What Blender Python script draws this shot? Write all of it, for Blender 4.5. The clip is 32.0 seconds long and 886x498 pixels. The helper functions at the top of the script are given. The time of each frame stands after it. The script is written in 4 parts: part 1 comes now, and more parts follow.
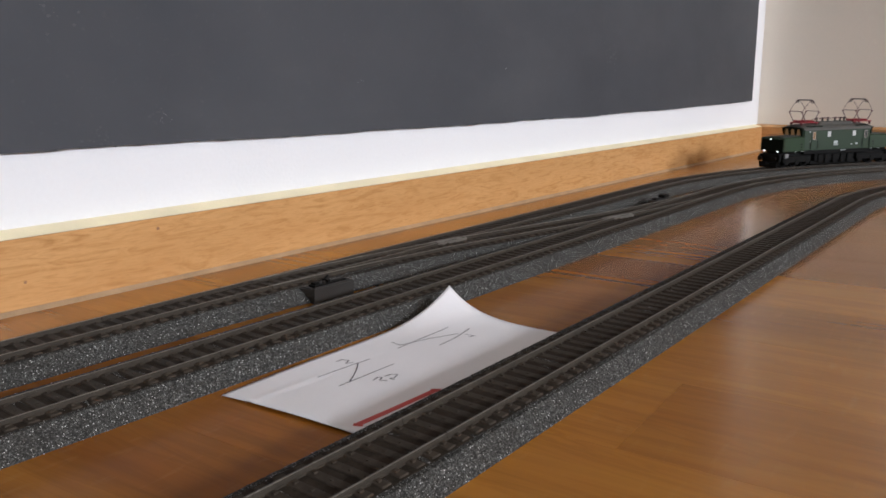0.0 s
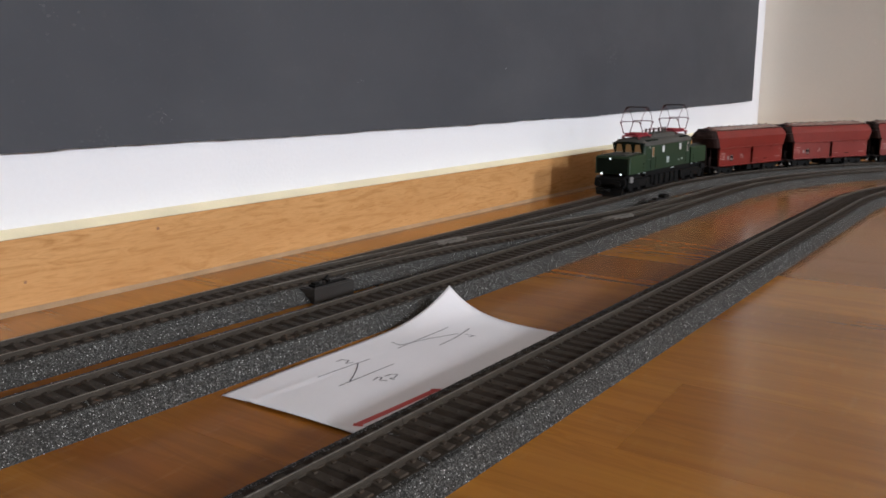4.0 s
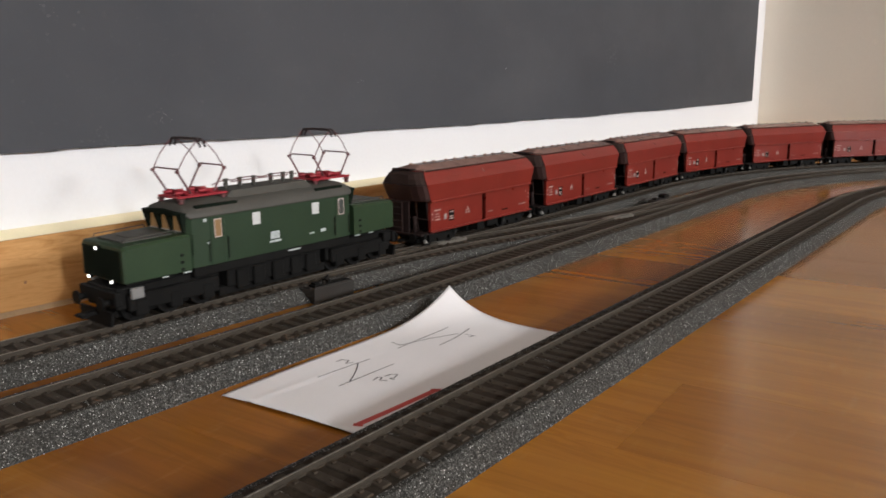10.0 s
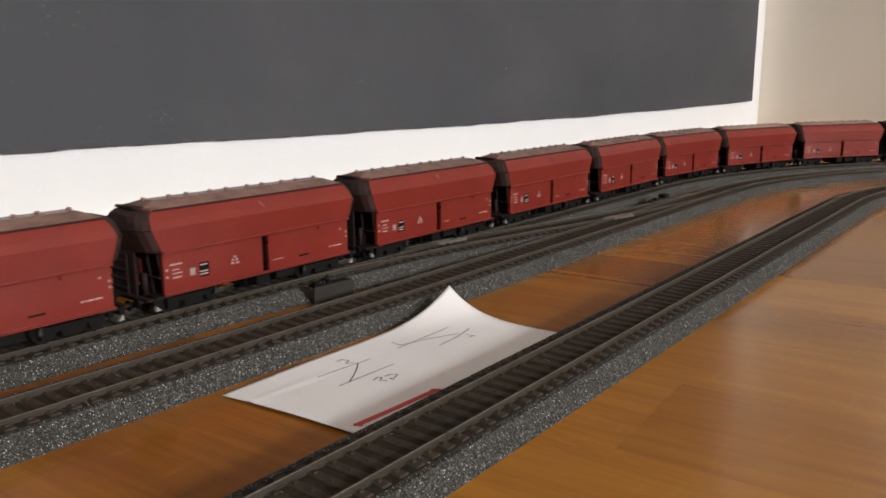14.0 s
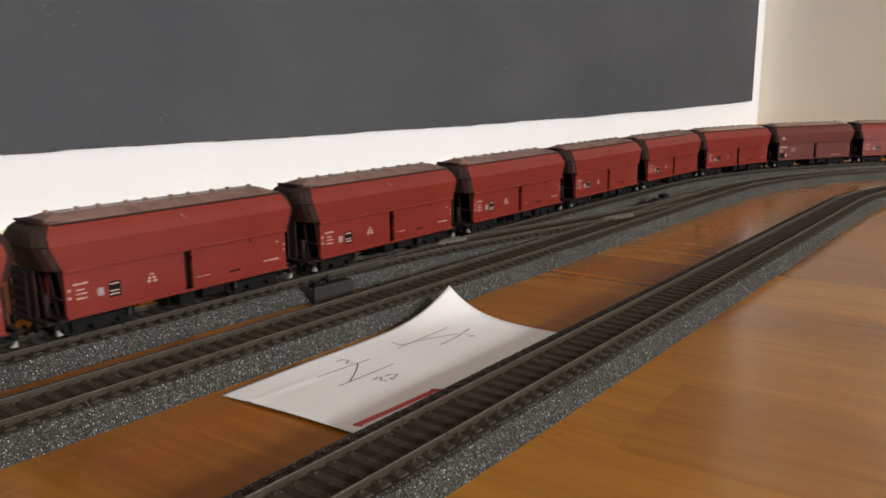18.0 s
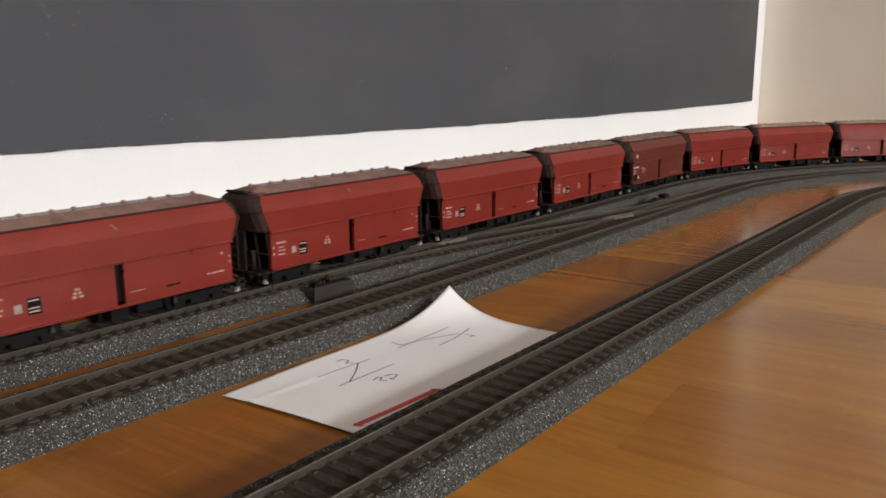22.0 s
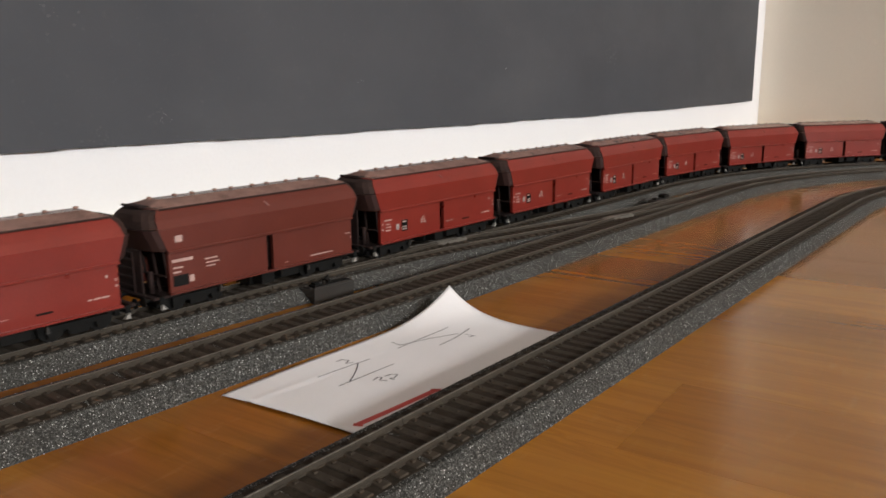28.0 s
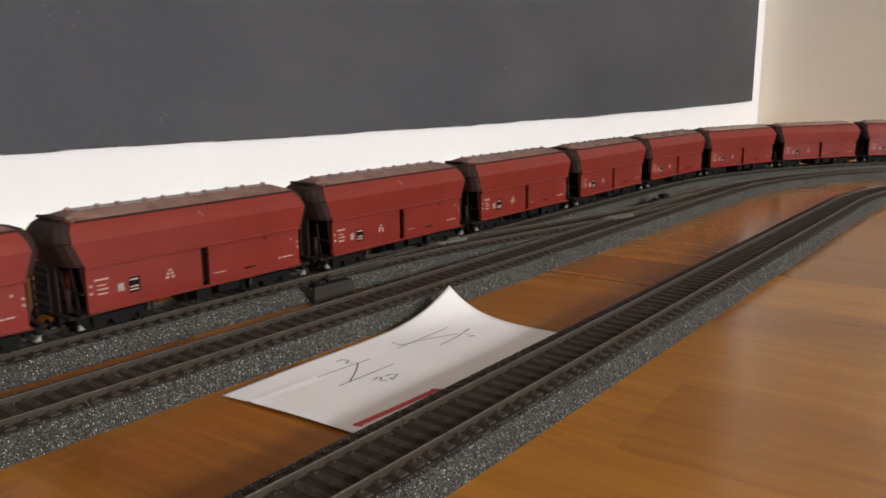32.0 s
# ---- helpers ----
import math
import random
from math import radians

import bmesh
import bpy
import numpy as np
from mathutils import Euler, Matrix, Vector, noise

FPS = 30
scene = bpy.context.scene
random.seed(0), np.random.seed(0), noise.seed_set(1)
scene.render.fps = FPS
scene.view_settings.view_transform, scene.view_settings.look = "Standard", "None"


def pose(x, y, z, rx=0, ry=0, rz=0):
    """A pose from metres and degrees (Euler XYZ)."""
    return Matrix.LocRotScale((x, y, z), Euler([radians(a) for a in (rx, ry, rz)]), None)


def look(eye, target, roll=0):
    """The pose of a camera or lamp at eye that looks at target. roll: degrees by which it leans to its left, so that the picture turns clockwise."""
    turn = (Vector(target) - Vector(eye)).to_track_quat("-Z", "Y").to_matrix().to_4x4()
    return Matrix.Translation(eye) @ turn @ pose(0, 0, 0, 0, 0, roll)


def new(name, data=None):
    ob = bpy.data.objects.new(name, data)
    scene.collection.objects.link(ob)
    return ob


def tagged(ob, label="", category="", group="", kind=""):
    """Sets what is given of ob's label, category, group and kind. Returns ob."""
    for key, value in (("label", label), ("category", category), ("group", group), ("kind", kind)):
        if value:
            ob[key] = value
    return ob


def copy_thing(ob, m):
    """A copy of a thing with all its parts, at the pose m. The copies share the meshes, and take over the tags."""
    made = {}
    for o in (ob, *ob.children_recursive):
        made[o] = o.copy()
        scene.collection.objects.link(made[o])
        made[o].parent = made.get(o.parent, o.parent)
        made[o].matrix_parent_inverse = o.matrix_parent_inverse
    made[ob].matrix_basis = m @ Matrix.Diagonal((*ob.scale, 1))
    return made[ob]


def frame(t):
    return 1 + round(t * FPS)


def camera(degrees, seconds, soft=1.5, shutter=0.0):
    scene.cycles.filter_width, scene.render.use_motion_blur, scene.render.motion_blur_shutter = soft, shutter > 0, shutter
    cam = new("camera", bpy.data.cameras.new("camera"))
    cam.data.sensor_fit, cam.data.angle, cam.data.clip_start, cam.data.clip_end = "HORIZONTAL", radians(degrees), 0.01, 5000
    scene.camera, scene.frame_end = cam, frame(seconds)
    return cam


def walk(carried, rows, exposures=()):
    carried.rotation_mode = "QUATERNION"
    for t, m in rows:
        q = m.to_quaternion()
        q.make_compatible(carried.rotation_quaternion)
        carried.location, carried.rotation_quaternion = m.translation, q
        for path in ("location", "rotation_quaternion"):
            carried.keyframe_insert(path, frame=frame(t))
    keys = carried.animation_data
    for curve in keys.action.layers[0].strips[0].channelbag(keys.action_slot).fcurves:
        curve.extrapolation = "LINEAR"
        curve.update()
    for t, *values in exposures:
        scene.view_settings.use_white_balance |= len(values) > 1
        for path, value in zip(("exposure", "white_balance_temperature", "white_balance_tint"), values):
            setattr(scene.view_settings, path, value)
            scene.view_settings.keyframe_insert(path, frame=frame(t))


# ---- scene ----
# ---------- camera: stands still, a hand's width over the floor ----------
EYE = Vector((0.0, 0.0, 0.1121))
cam = camera(58.56, 32.0, soft=1.7, shutter=0.4)
VIEW = look(EYE, EYE + Vector((0.76434, 0.61070, -0.20695)), -0.508)
walk(cam, [(0.0, VIEW), (32.0, VIEW)],
     exposures=[(0.0, -0.23, 5780, 12), (3.0, -0.30, 5780, 12), (6.0, -0.34, 5750, 12), (7.0, -0.36, 5720, 12), (8.0, -0.05, 6000, 12), (9.0, -0.02, 6150, 11), (10.0, -0.13, 6180, 11), (11.0, -0.13, 6220, 10), (13.0, -0.09, 6290, 10), (32.0, -0.11, 6290, 10)])

# ---------- daylight ----------
world = bpy.data.worlds.new("sky")
scene.world = world
world.use_nodes = True
wn = world.node_tree
sky = wn.nodes.new("ShaderNodeTexSky")
sky.sky_type, sky.sun_disc = "NISHITA", False
sky.sun_elevation, sky.sun_rotation = radians(40), radians(200)
wn.links.new(sky.outputs[0], wn.nodes["Background"].inputs[0])
wn.nodes["Background"].inputs[1].default_value = 0.12

# the window in the wall behind the camera
WIN = dict(x0=0.70, x1=1.85, z0=1.8, z1=2.6, y=-7.0)
lamp = bpy.data.lights.new("window_daylight", "AREA")
lamp.shape, lamp.size, lamp.size_y = "RECTANGLE", WIN["x1"] - WIN["x0"], WIN["z1"] - WIN["z0"]
lamp.energy, lamp.color = 325, (1.0, 0.97, 0.93)
lamp_ob = new("window_daylight", lamp)
lamp_ob.matrix_world = look(((WIN["x0"] + WIN["x1"]) / 2, WIN["y"] - 0.06, (WIN["z0"] + WIN["z1"]) / 2), (0.5, 0.4, 0.1))


# an added, unseen narrower opening further along the same wall: fill for the end wall
FILL_WIN = dict(x0=-2.3, x1=-1.95, z0=1.8, z1=2.6)
lamp2 = bpy.data.lights.new("side_window_daylight", "AREA")
lamp2.shape, lamp2.size, lamp2.size_y = "RECTANGLE", FILL_WIN["x1"] - FILL_WIN["x0"], FILL_WIN["z1"] - FILL_WIN["z0"]
lamp2.energy, lamp2.color = 380, (1.0, 0.97, 0.93)
new("side_window_daylight", lamp2).matrix_world = look(((FILL_WIN["x0"] + FILL_WIN["x1"]) / 2, WIN["y"] - 0.06, (FILL_WIN["z0"] + FILL_WIN["z1"]) / 2), (0.9, 0.2, 0.1))

# ---------- mesh helpers ----------
def box(bm, x0, x1, y0, y1, z0, z1, bevel=0.0, m=None):
    vs = [bm.verts.new((x, y, z)) for x in (x0, x1) for y in (y0, y1) for z in (z0, z1)]
    fs = [bm.faces.new([vs[i] for i in f]) for f in ((0, 1, 3, 2), (4, 6, 7, 5), (0, 4, 5, 1), (2, 3, 7, 6), (0, 2, 6, 4), (1, 5, 7, 3))]
    if m is not None:
        bmesh.ops.transform(bm, matrix=m, verts=vs)
    if bevel:
        bmesh.ops.bevel(bm, geom=list({e for f in fs for e in f.edges}), offset=bevel, segments=1, affect="EDGES", clamp_overlap=True)


def rod(bm, a, b, r, n=6, r2=None):
    a, b = Vector(a), Vector(b)
    q = (b - a).to_track_quat("Z", "Y")
    rings = []
    for p, rr in ((a, r), (b, r if r2 is None else r2)):
        rings.append([bm.verts.new(p + q @ Vector((rr * math.cos(2 * math.pi * k / n), rr * math.sin(2 * math.pi * k / n), 0))) for k in range(n)])
    for k in range(n):
        bm.faces.new((rings[0][k], rings[0][(k + 1) % n], rings[1][(k + 1) % n], rings[1][k])).smooth = n > 6
    bm.faces.new(rings[0][::-1])
    bm.faces.new(rings[1])


def polyrod(bm, pts, r, n=5):
    for a, b in zip(pts, pts[1:]):
        rod(bm, a, b, r, n)


def loft(bm, rings, closed=True, caps=True):
    """Skins a row of rings of equal length."""
    vs = [[bm.verts.new(p) for p in ring] for ring in rings]
    n = len(vs[0])
    for a, b in zip(vs, vs[1:]):
        for k in range(n if closed else n - 1):
            bm.faces.new((a[k], a[(k + 1) % n], b[(k + 1) % n], b[k]))
    if caps and closed:
        bm.faces.new(vs[0][::-1])
        bm.faces.new(vs[-1])


def prism(bm, prof, x0, x1):
    """A profile of (y, z) drawn from x0 to x1."""
    loft(bm, [[(x, y, z) for y, z in prof] for x in (x0, x1)])


def mesh_of(name, bm, material, smooth=False):
    bmesh.ops.recalc_face_normals(bm, faces=bm.faces)
    me = bpy.data.meshes.new(name)
    bm.to_mesh(me)
    bm.free()
    me.materials.append(material)
    if smooth:
        for f in me.polygons:
            f.use_smooth = True
    return me


def part(name, bm, material, parent=None, label="", smooth=False):
    ob = new(name, mesh_of(name, bm, material, smooth))
    ob.parent = parent
    return tagged(ob, label)


def thing(name, label, category, m=None, group="", kind=""):
    ob = new(name)
    ob.empty_display_size = 0.02
    if m is not None:
        ob.matrix_world = m
    return tagged(ob, label, category, group, kind)


# ---------- materials ----------
def nodes_of(name):
    mat = bpy.data.materials.new(name)
    mat.use_nodes = True
    nt = mat.node_tree
    return mat, nt, nt.nodes["Principled BSDF"]


def put(nt, kind, **values):
    nd = nt.nodes.new(kind)
    for k, val in values.items():
        nd.inputs[k].default_value = val
    return nd


def ramp(nt, fac, stops):
    nd = nt.nodes.new("ShaderNodeValToRGB")
    els = nd.color_ramp.elements
    while len(els) < len(stops):
        els.new(0.5)
    for e, (pos, col) in zip(els, stops):
        e.position, e.color = pos, (*col, 1)
    nt.links.new(fac, nd.inputs[0])
    return nd.outputs[0]


def mixed(nt, fac, a, b, mode="MIX"):
    nd = nt.nodes.new("ShaderNodeMix")
    nd.data_type, nd.blend_type = "RGBA", mode
    for sock, val in ((nd.inputs[0], fac), (nd.inputs[6], a), (nd.inputs[7], b)):
        if isinstance(val, (int, float)):
            sock.default_value = val
        elif isinstance(val, tuple):
            sock.default_value = (*val, 1)
        else:
            nt.links.new(val, sock)
    return nd.outputs[2]


def coords(nt, scale=(1, 1, 1), rot=(0, 0, 0), kind="Object"):
    tc = nt.nodes.new("ShaderNodeTexCoord")
    mp = nt.nodes.new("ShaderNodeMapping")
    mp.inputs["Scale"].default_value = scale
    mp.inputs["Rotation"].default_value = rot
    nt.links.new(tc.outputs[kind], mp.inputs[0])
    return mp.outputs[0]


def noise_of(nt, vec, scale, detail=4.0, rough=0.55):
    nd = put(nt, "ShaderNodeTexNoise", Scale=scale, Detail=detail, Roughness=rough)
    nt.links.new(vec, nd.inputs["Vector"])
    return nd.outputs[0]


def bump(nt, bsdf, height, strength, distance):
    nd = put(nt, "ShaderNodeBump", Strength=strength, Distance=distance)
    nt.links.new(height, nd.inputs["Height"])
    nt.links.new(nd.outputs[0], bsdf.inputs["Normal"])


def paint(name, col, rough=0.5, metal=0.0, vary=0.18, scale=60.0, grain=900.0, bumpy=0.0001, spec=0.5):
    """Painted or moulded surface: two scales of tone and a fine relief."""
    mat, nt, bs = nodes_of(name)
    vec = coords(nt)
    big, fine = noise_of(nt, vec, scale), noise_of(nt, vec, grain, 2)
    lo = tuple(c * (1 - vary) for c in col)
    hi = tuple(min(1, c * (1 + vary)) for c in col)
    c1 = ramp(nt, big, [(0.3, lo), (0.7, hi)])
    c2 = mixed(nt, 0.25, c1, ramp(nt, fine, [(0.35, lo), (0.65, hi)]))
    nt.links.new(c2, bs.inputs["Base Color"])
    bs.inputs["Metallic"].default_value = metal
    bs.inputs["Specular IOR Level"].default_value = spec
    r = put(nt, "ShaderNodeMapRange", **{"To Min": rough * 0.85, "To Max": min(1, rough * 1.15)})
    nt.links.new(big, r.inputs[0])
    nt.links.new(r.outputs[0], bs.inputs["Roughness"])
    if bumpy:
        bump(nt, bs, fine, 0.4, bumpy)
    return mat


def glow(name, col, strength, base=(0.8, 0.8, 0.8)):
    mat, nt, bs = nodes_of(name)
    bs.inputs["Base Color"].default_value = (*base, 1)
    bs.inputs["Emission Color"].default_value = (*col, 1)
    bs.inputs["Emission Strength"].default_value = strength
    return mat


def parquet(name, island):
    """Oiled oak strip: tone by strip, long grain along its y, small flecks."""
    mat, nt, bs = nodes_of(name)
    if island:
        rnd = nt.nodes.new("ShaderNodeNewGeometry").outputs["Random Per Island"]
    else:
        rnd = nt.nodes.new("ShaderNodeObjectInfo").outputs["Random"]
    tc = nt.nodes.new("ShaderNodeTexCoord")
    shift = nt.nodes.new("ShaderNodeVectorMath")
    shift.operation = "ADD"
    comb = nt.nodes.new("ShaderNodeCombineXYZ")
    mul = nt.nodes.new("ShaderNodeMath")
    mul.operation = "MULTIPLY"
    mul.inputs[1].default_value = 37.0
    nt.links.new(rnd, mul.inputs[0])
    nt.links.new(mul.outputs[0], comb.inputs[0])
    nt.links.new(mul.outputs[0], comb.inputs[1])
    nt.links.new(tc.outputs["Object"], shift.inputs[0])
    nt.links.new(comb.outputs[0], shift.inputs[1])

    def scaled(sc):
        mp = nt.nodes.new("ShaderNodeMapping")
        mp.inputs["Scale"].default_value = sc
        nt.links.new(shift.outputs[0], mp.inputs[0])
        return mp.outputs[0]
    grain = noise_of(nt, scaled((170, 8, 50)), 1.0, 3, 0.55)
    broad = noise_of(nt, scaled((45, 5, 10)), 1.0, 3)
    fleck = noise_of(nt, scaled((55, 200, 60)), 1.0, 2, 0.5)
    tone = ramp(nt, rnd, [(0.0, (0.225, 0.075, 0.0070)), (0.25, (0.290, 0.102, 0.0095)), (0.5, (0.430, 0.174, 0.0170)), (0.75, (0.315, 0.116, 0.0110)), (1.0, (0.245, 0.086, 0.0080))])
    c = mixed(nt, ramp(nt, broad, [(0.35, (0, 0, 0)), (0.7, (0.6, 0.6, 0.6))]), tone, (0.385, 0.158, 0.0155))
    c = mixed(nt, ramp(nt, grain, [(0.45, (0, 0, 0)), (0.75, (0.24, 0.24, 0.24))]), c, (0.13, 0.050, 0.009))
    c = mixed(nt, ramp(nt, fleck, [(0.60, (0, 0, 0)), (0.80, (0.22, 0.22, 0.22))]), c, (0.46, 0.26, 0.075))
    veins = put(nt, "ShaderNodeTexNoise", Scale=1.0, Detail=3.0, Roughness=0.5, Distortion=1.4)
    nt.links.new(scaled((75, 6, 30)), veins.inputs["Vector"])
    c = mixed(nt, ramp(nt, veins.outputs[0], [(0.36, (0, 0, 0)), (0.43, (0.24, 0.24, 0.24)), (0.48, (0, 0, 0)), (0.54, (0.18, 0.18, 0.18)), (0.60, (0, 0, 0))]), c, (0.150, 0.050, 0.0060))
    pale = noise_of(nt, scaled((28, 3, 10)), 1.0, 4, 0.6)
    c = mixed(nt, ramp(nt, pale, [(0.50, (0, 0, 0)), (0.72, (0.45, 0.45, 0.45))]), c, (0.47, 0.215, 0.024))
    nt.links.new(c, bs.inputs["Base Color"])
    r = put(nt, "ShaderNodeMapRange", **{"To Min": 0.17, "To Max": 0.25})
    nt.links.new(broad, r.inputs[0])
    nt.links.new(r.outputs[0], bs.inputs["Roughness"])
    bs.inputs["Specular IOR Level"].default_value = 0.62
    bs.inputs["Coat Weight"].default_value = 0.10
    bs.inputs["Coat Roughness"].default_value = 0.16
    return mat


def skirting_wood():
    mat, nt, bs = nodes_of("oak_skirting")
    warp = put(nt, "ShaderNodeTexNoise", Scale=1.0, Detail=7.0, Roughness=0.68, Distortion=1.6)
    nt.links.new(coords(nt, (26, 60, 210)), warp.inputs["Vector"])
    wav = warp.outputs[0]
    fine = noise_of(nt, coords(nt, (90, 60, 900)), 1.0, 5, 0.6)
    broad = noise_of(nt, coords(nt, (7, 7, 30)), 1.0, 3)
    c = ramp(nt, wav, [(0.30, (0.400, 0.200, 0.069)), (0.45, (0.505, 0.272, 0.100)), (0.56, (0.585, 0.330, 0.130)), (0.72, (0.455, 0.235, 0.083))])
    c = mixed(nt, ramp(nt, broad, [(0.40, (0, 0, 0)), (0.70, (0.45, 0.45, 0.45))]), c, (0.47, 0.245, 0.088))
    c = mixed(nt, ramp(nt, fine, [(0.52, (0, 0, 0)), (0.70, (0.35, 0.35, 0.35))]), c, (0.305, 0.145, 0.047))
    nt.links.new(c, bs.inputs["Base Color"])
    bs.inputs["Roughness"].default_value = 0.27
    bump(nt, bs, fine, 0.3, 0.0002)
    return mat


def ballast_mat():
    """Moulded grey ballast; the glitter of its mica grains is painted as pale dots."""
    mat, nt, bs = nodes_of("moulded_ballast")
    vec = coords(nt)
    vo = put(nt, "ShaderNodeTexVoronoi", Scale=4000.0)
    nt.links.new(vec, vo.inputs["Vector"])
    vo2 = put(nt, "ShaderNodeTexVoronoi", Scale=2500.0)
    nt.links.new(vec, vo2.inputs["Vector"])
    sep = nt.nodes.new("ShaderNodeSeparateColor")
    nt.links.new(vo.outputs["Color"], sep.inputs[0])
    sep2 = nt.nodes.new("ShaderNodeSeparateColor")
    nt.links.new(vo2.outputs["Color"], sep2.inputs[0])
    base = ramp(nt, sep2.outputs[0], [(0.0, (0.0170, 0.0166, 0.0150)), (0.6, (0.0410, 0.0402, 0.0365)), (1.0, (0.112, 0.111, 0.104))])
    patch = noise_of(nt, vec, 26.0, 3)
    base = mixed(nt, ramp(nt, patch, [(0.35, (0, 0, 0)), (0.75, (0.45, 0.45, 0.45))]), base, (0.034, 0.032, 0.028))
    # glints of the grains, mixed into the colour
    spark = ramp(nt, sep.outputs[1], [(0.93, (0, 0, 0)), (1.0, (0.22, 0.22, 0.22))])
    big = put(nt, "ShaderNodeTexVoronoi", Scale=1900.0)
    nt.links.new(vec, big.inputs["Vector"])
    sep3 = nt.nodes.new("ShaderNodeSeparateColor")
    nt.links.new(big.outputs["Color"], sep3.inputs[0])
    chance = ramp(nt, sep3.outputs[2], [(0.78, (0, 0, 0)), (0.93, (0.45, 0.45, 0.45)), (1.0, (1, 1, 1))])
    dot = ramp(nt, big.outputs["Distance"], [(0.24, (1, 1, 1)), (0.42, (0, 0, 0))])
    glint = mixed(nt, 1.0, chance, dot, "MULTIPLY")
    c = mixed(nt, spark, base, (0.54, 0.54, 0.52))
    c = mixed(nt, glint, c, (0.80, 0.80, 0.78))
    nt.links.new(c, bs.inputs["Base Color"])
    bs.inputs["Specular IOR Level"].default_value = 0.06
    rr = ramp(nt, spark, [(0.0, (0.8, 0.8, 0.8)), (1.0, (0.4, 0.4, 0.4))])
    nt.links.new(rr, bs.inputs["Roughness"])
    bump(nt, bs, vo2.outputs["Distance"], 0.2, 0.0002)
    return mat


def slate():
    mat, nt, bs = nodes_of("chalkboard_slate")
    vec = coords(nt)
    broad, fine = noise_of(nt, vec, 5.0, 5, 0.6), noise_of(nt, vec, 260.0, 4)
    streak = noise_of(nt, coords(nt, (5, 5, 13), (0, 0.25, 0)), 1.0, 6, 0.65)
    c = ramp(nt, broad, [(0.3, (0.047, 0.050, 0.057)), (0.7, (0.065, 0.068, 0.075))])
    c = mixed(nt, ramp(nt, streak, [(0.50, (0, 0, 0)), (0.8, (0.30, 0.30, 0.30))]), c, (0.095, 0.095, 0.098))
    c = mixed(nt, ramp(nt, fine, [(0.62, (0, 0, 0)), (0.8, (0.25, 0.25, 0.25))]), c, (0.11, 0.11, 0.115))
    nt.links.new(c, bs.inputs["Base Color"])
    bs.inputs["Roughness"].default_value = 0.68
    bs.inputs["Specular IOR Level"].default_value = 0.22
    bump(nt, bs, fine, 0.3, 0.0003)
    return mat


def plaster(name, col):
    mat, nt, bs = nodes_of(name)
    vec = coords(nt)
    broad, fine = noise_of(nt, vec, 3.0, 4), noise_of(nt, vec, 420.0, 4)
    c = ramp(nt, broad, [(0.3, tuple(k * 0.95 for k in col)), (0.7, col)])
    c = mixed(nt, ramp(nt, fine, [(0.4, (0, 0, 0)), (0.9, (0.3, 0.3, 0.3))]), c, tuple(k * 0.88 for k in col))
    nt.links.new(c, bs.inputs["Base Color"])
    bs.inputs["Roughness"].default_value = 0.85
    bump(nt, bs, fine, 0.35, 0.0006)
    return mat


M_PLANK, M_PLANKS = parquet("oak_strip", False), parquet("oak_strips", True)
M_SUB = paint("subfloor", (0.035, 0.018, 0.008), 0.9)
M_SKIRT, M_BALLAST, M_SLATE = skirting_wood(), ballast_mat(), slate()
M_WALL, M_WALL2 = plaster("white_plaster", (0.765, 0.768, 0.778)), plaster("cream_grey_plaster", (0.91, 0.85, 0.74))
M_CEIL, M_WALL3 = plaster("pale_ceiling", (0.62, 0.58, 0.52)), plaster("muted_grey_plaster", (0.30, 0.29, 0.27))
M_CREAM = paint("cream_paint", (0.84, 0.76, 0.51), 0.6, vary=0.1, scale=30)
M_CAULK = paint("grey_sealant", (0.33, 0.22, 0.12), 0.8, vary=0.25, scale=40)
M_SLEEPER = paint("dark_brown_sleeper", (0.0450, 0.0350, 0.0255), 0.65, vary=0.35, scale=180, spec=0.2)
M_RAIL = paint("browned_rail_side", (0.046, 0.038, 0.029), 0.6, vary=0.3, scale=120, spec=0.2)
M_HEAD = paint("nickel_rail_head", (0.170, 0.155, 0.132), 0.45, metal=0.5, vary=0.25, scale=90)
M_BRIGHT = paint("bright_nickel", (0.20, 0.185, 0.16), 0.4, metal=0.5, vary=0.2)
M_CRIB = paint("dark_moulded_crib", (0.0300, 0.0234, 0.0170), 0.85, vary=0.45, scale=400, grain=1800, bumpy=0.0003, spec=0.12)
# green with the shade of the hood and cab fronts put into it
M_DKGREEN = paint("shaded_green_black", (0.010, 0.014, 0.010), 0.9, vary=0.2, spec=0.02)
M_SLOT = paint("shaded_recess", (0.009, 0.005, 0.0045), 0.8, vary=0.2, spec=0.2)
M_BLACK = paint("black_plastic", (0.0078, 0.0076, 0.0072), 0.7, vary=0.3, spec=0.1)
M_BOX = paint("dark_grey_plastic", (0.024, 0.0215, 0.0185), 0.55, vary=0.2)
M_RED = paint("oxide_red_paint", (0.172, 0.0200, 0.0135), 0.29, vary=0.14, scale=35, spec=0.65)
M_BROWN = paint("brown_red_paint", (0.098, 0.0195, 0.0122), 0.38, vary=0.12, scale=35, spec=0.5)
M_ROOF = paint("dusty_brown_roof", (0.225, 0.132, 0.106), 0.25, vary=0.35, scale=110, spec=0.7)
# wagon end colours, darkened by the shade that falls there
M_END = paint("shaded_oxide_end", (0.021, 0.0105, 0.009), 0.8, vary=0.3, spec=0.25)
M_BARREL = paint("shaded_brown_red_end", (0.036, 0.0165, 0.014), 0.55, vary=0.25, scale=90, spec=0.35)
M_WHITE = paint("white_lettering", (0.50, 0.41, 0.38), 0.65, vary=0.1, bumpy=0)
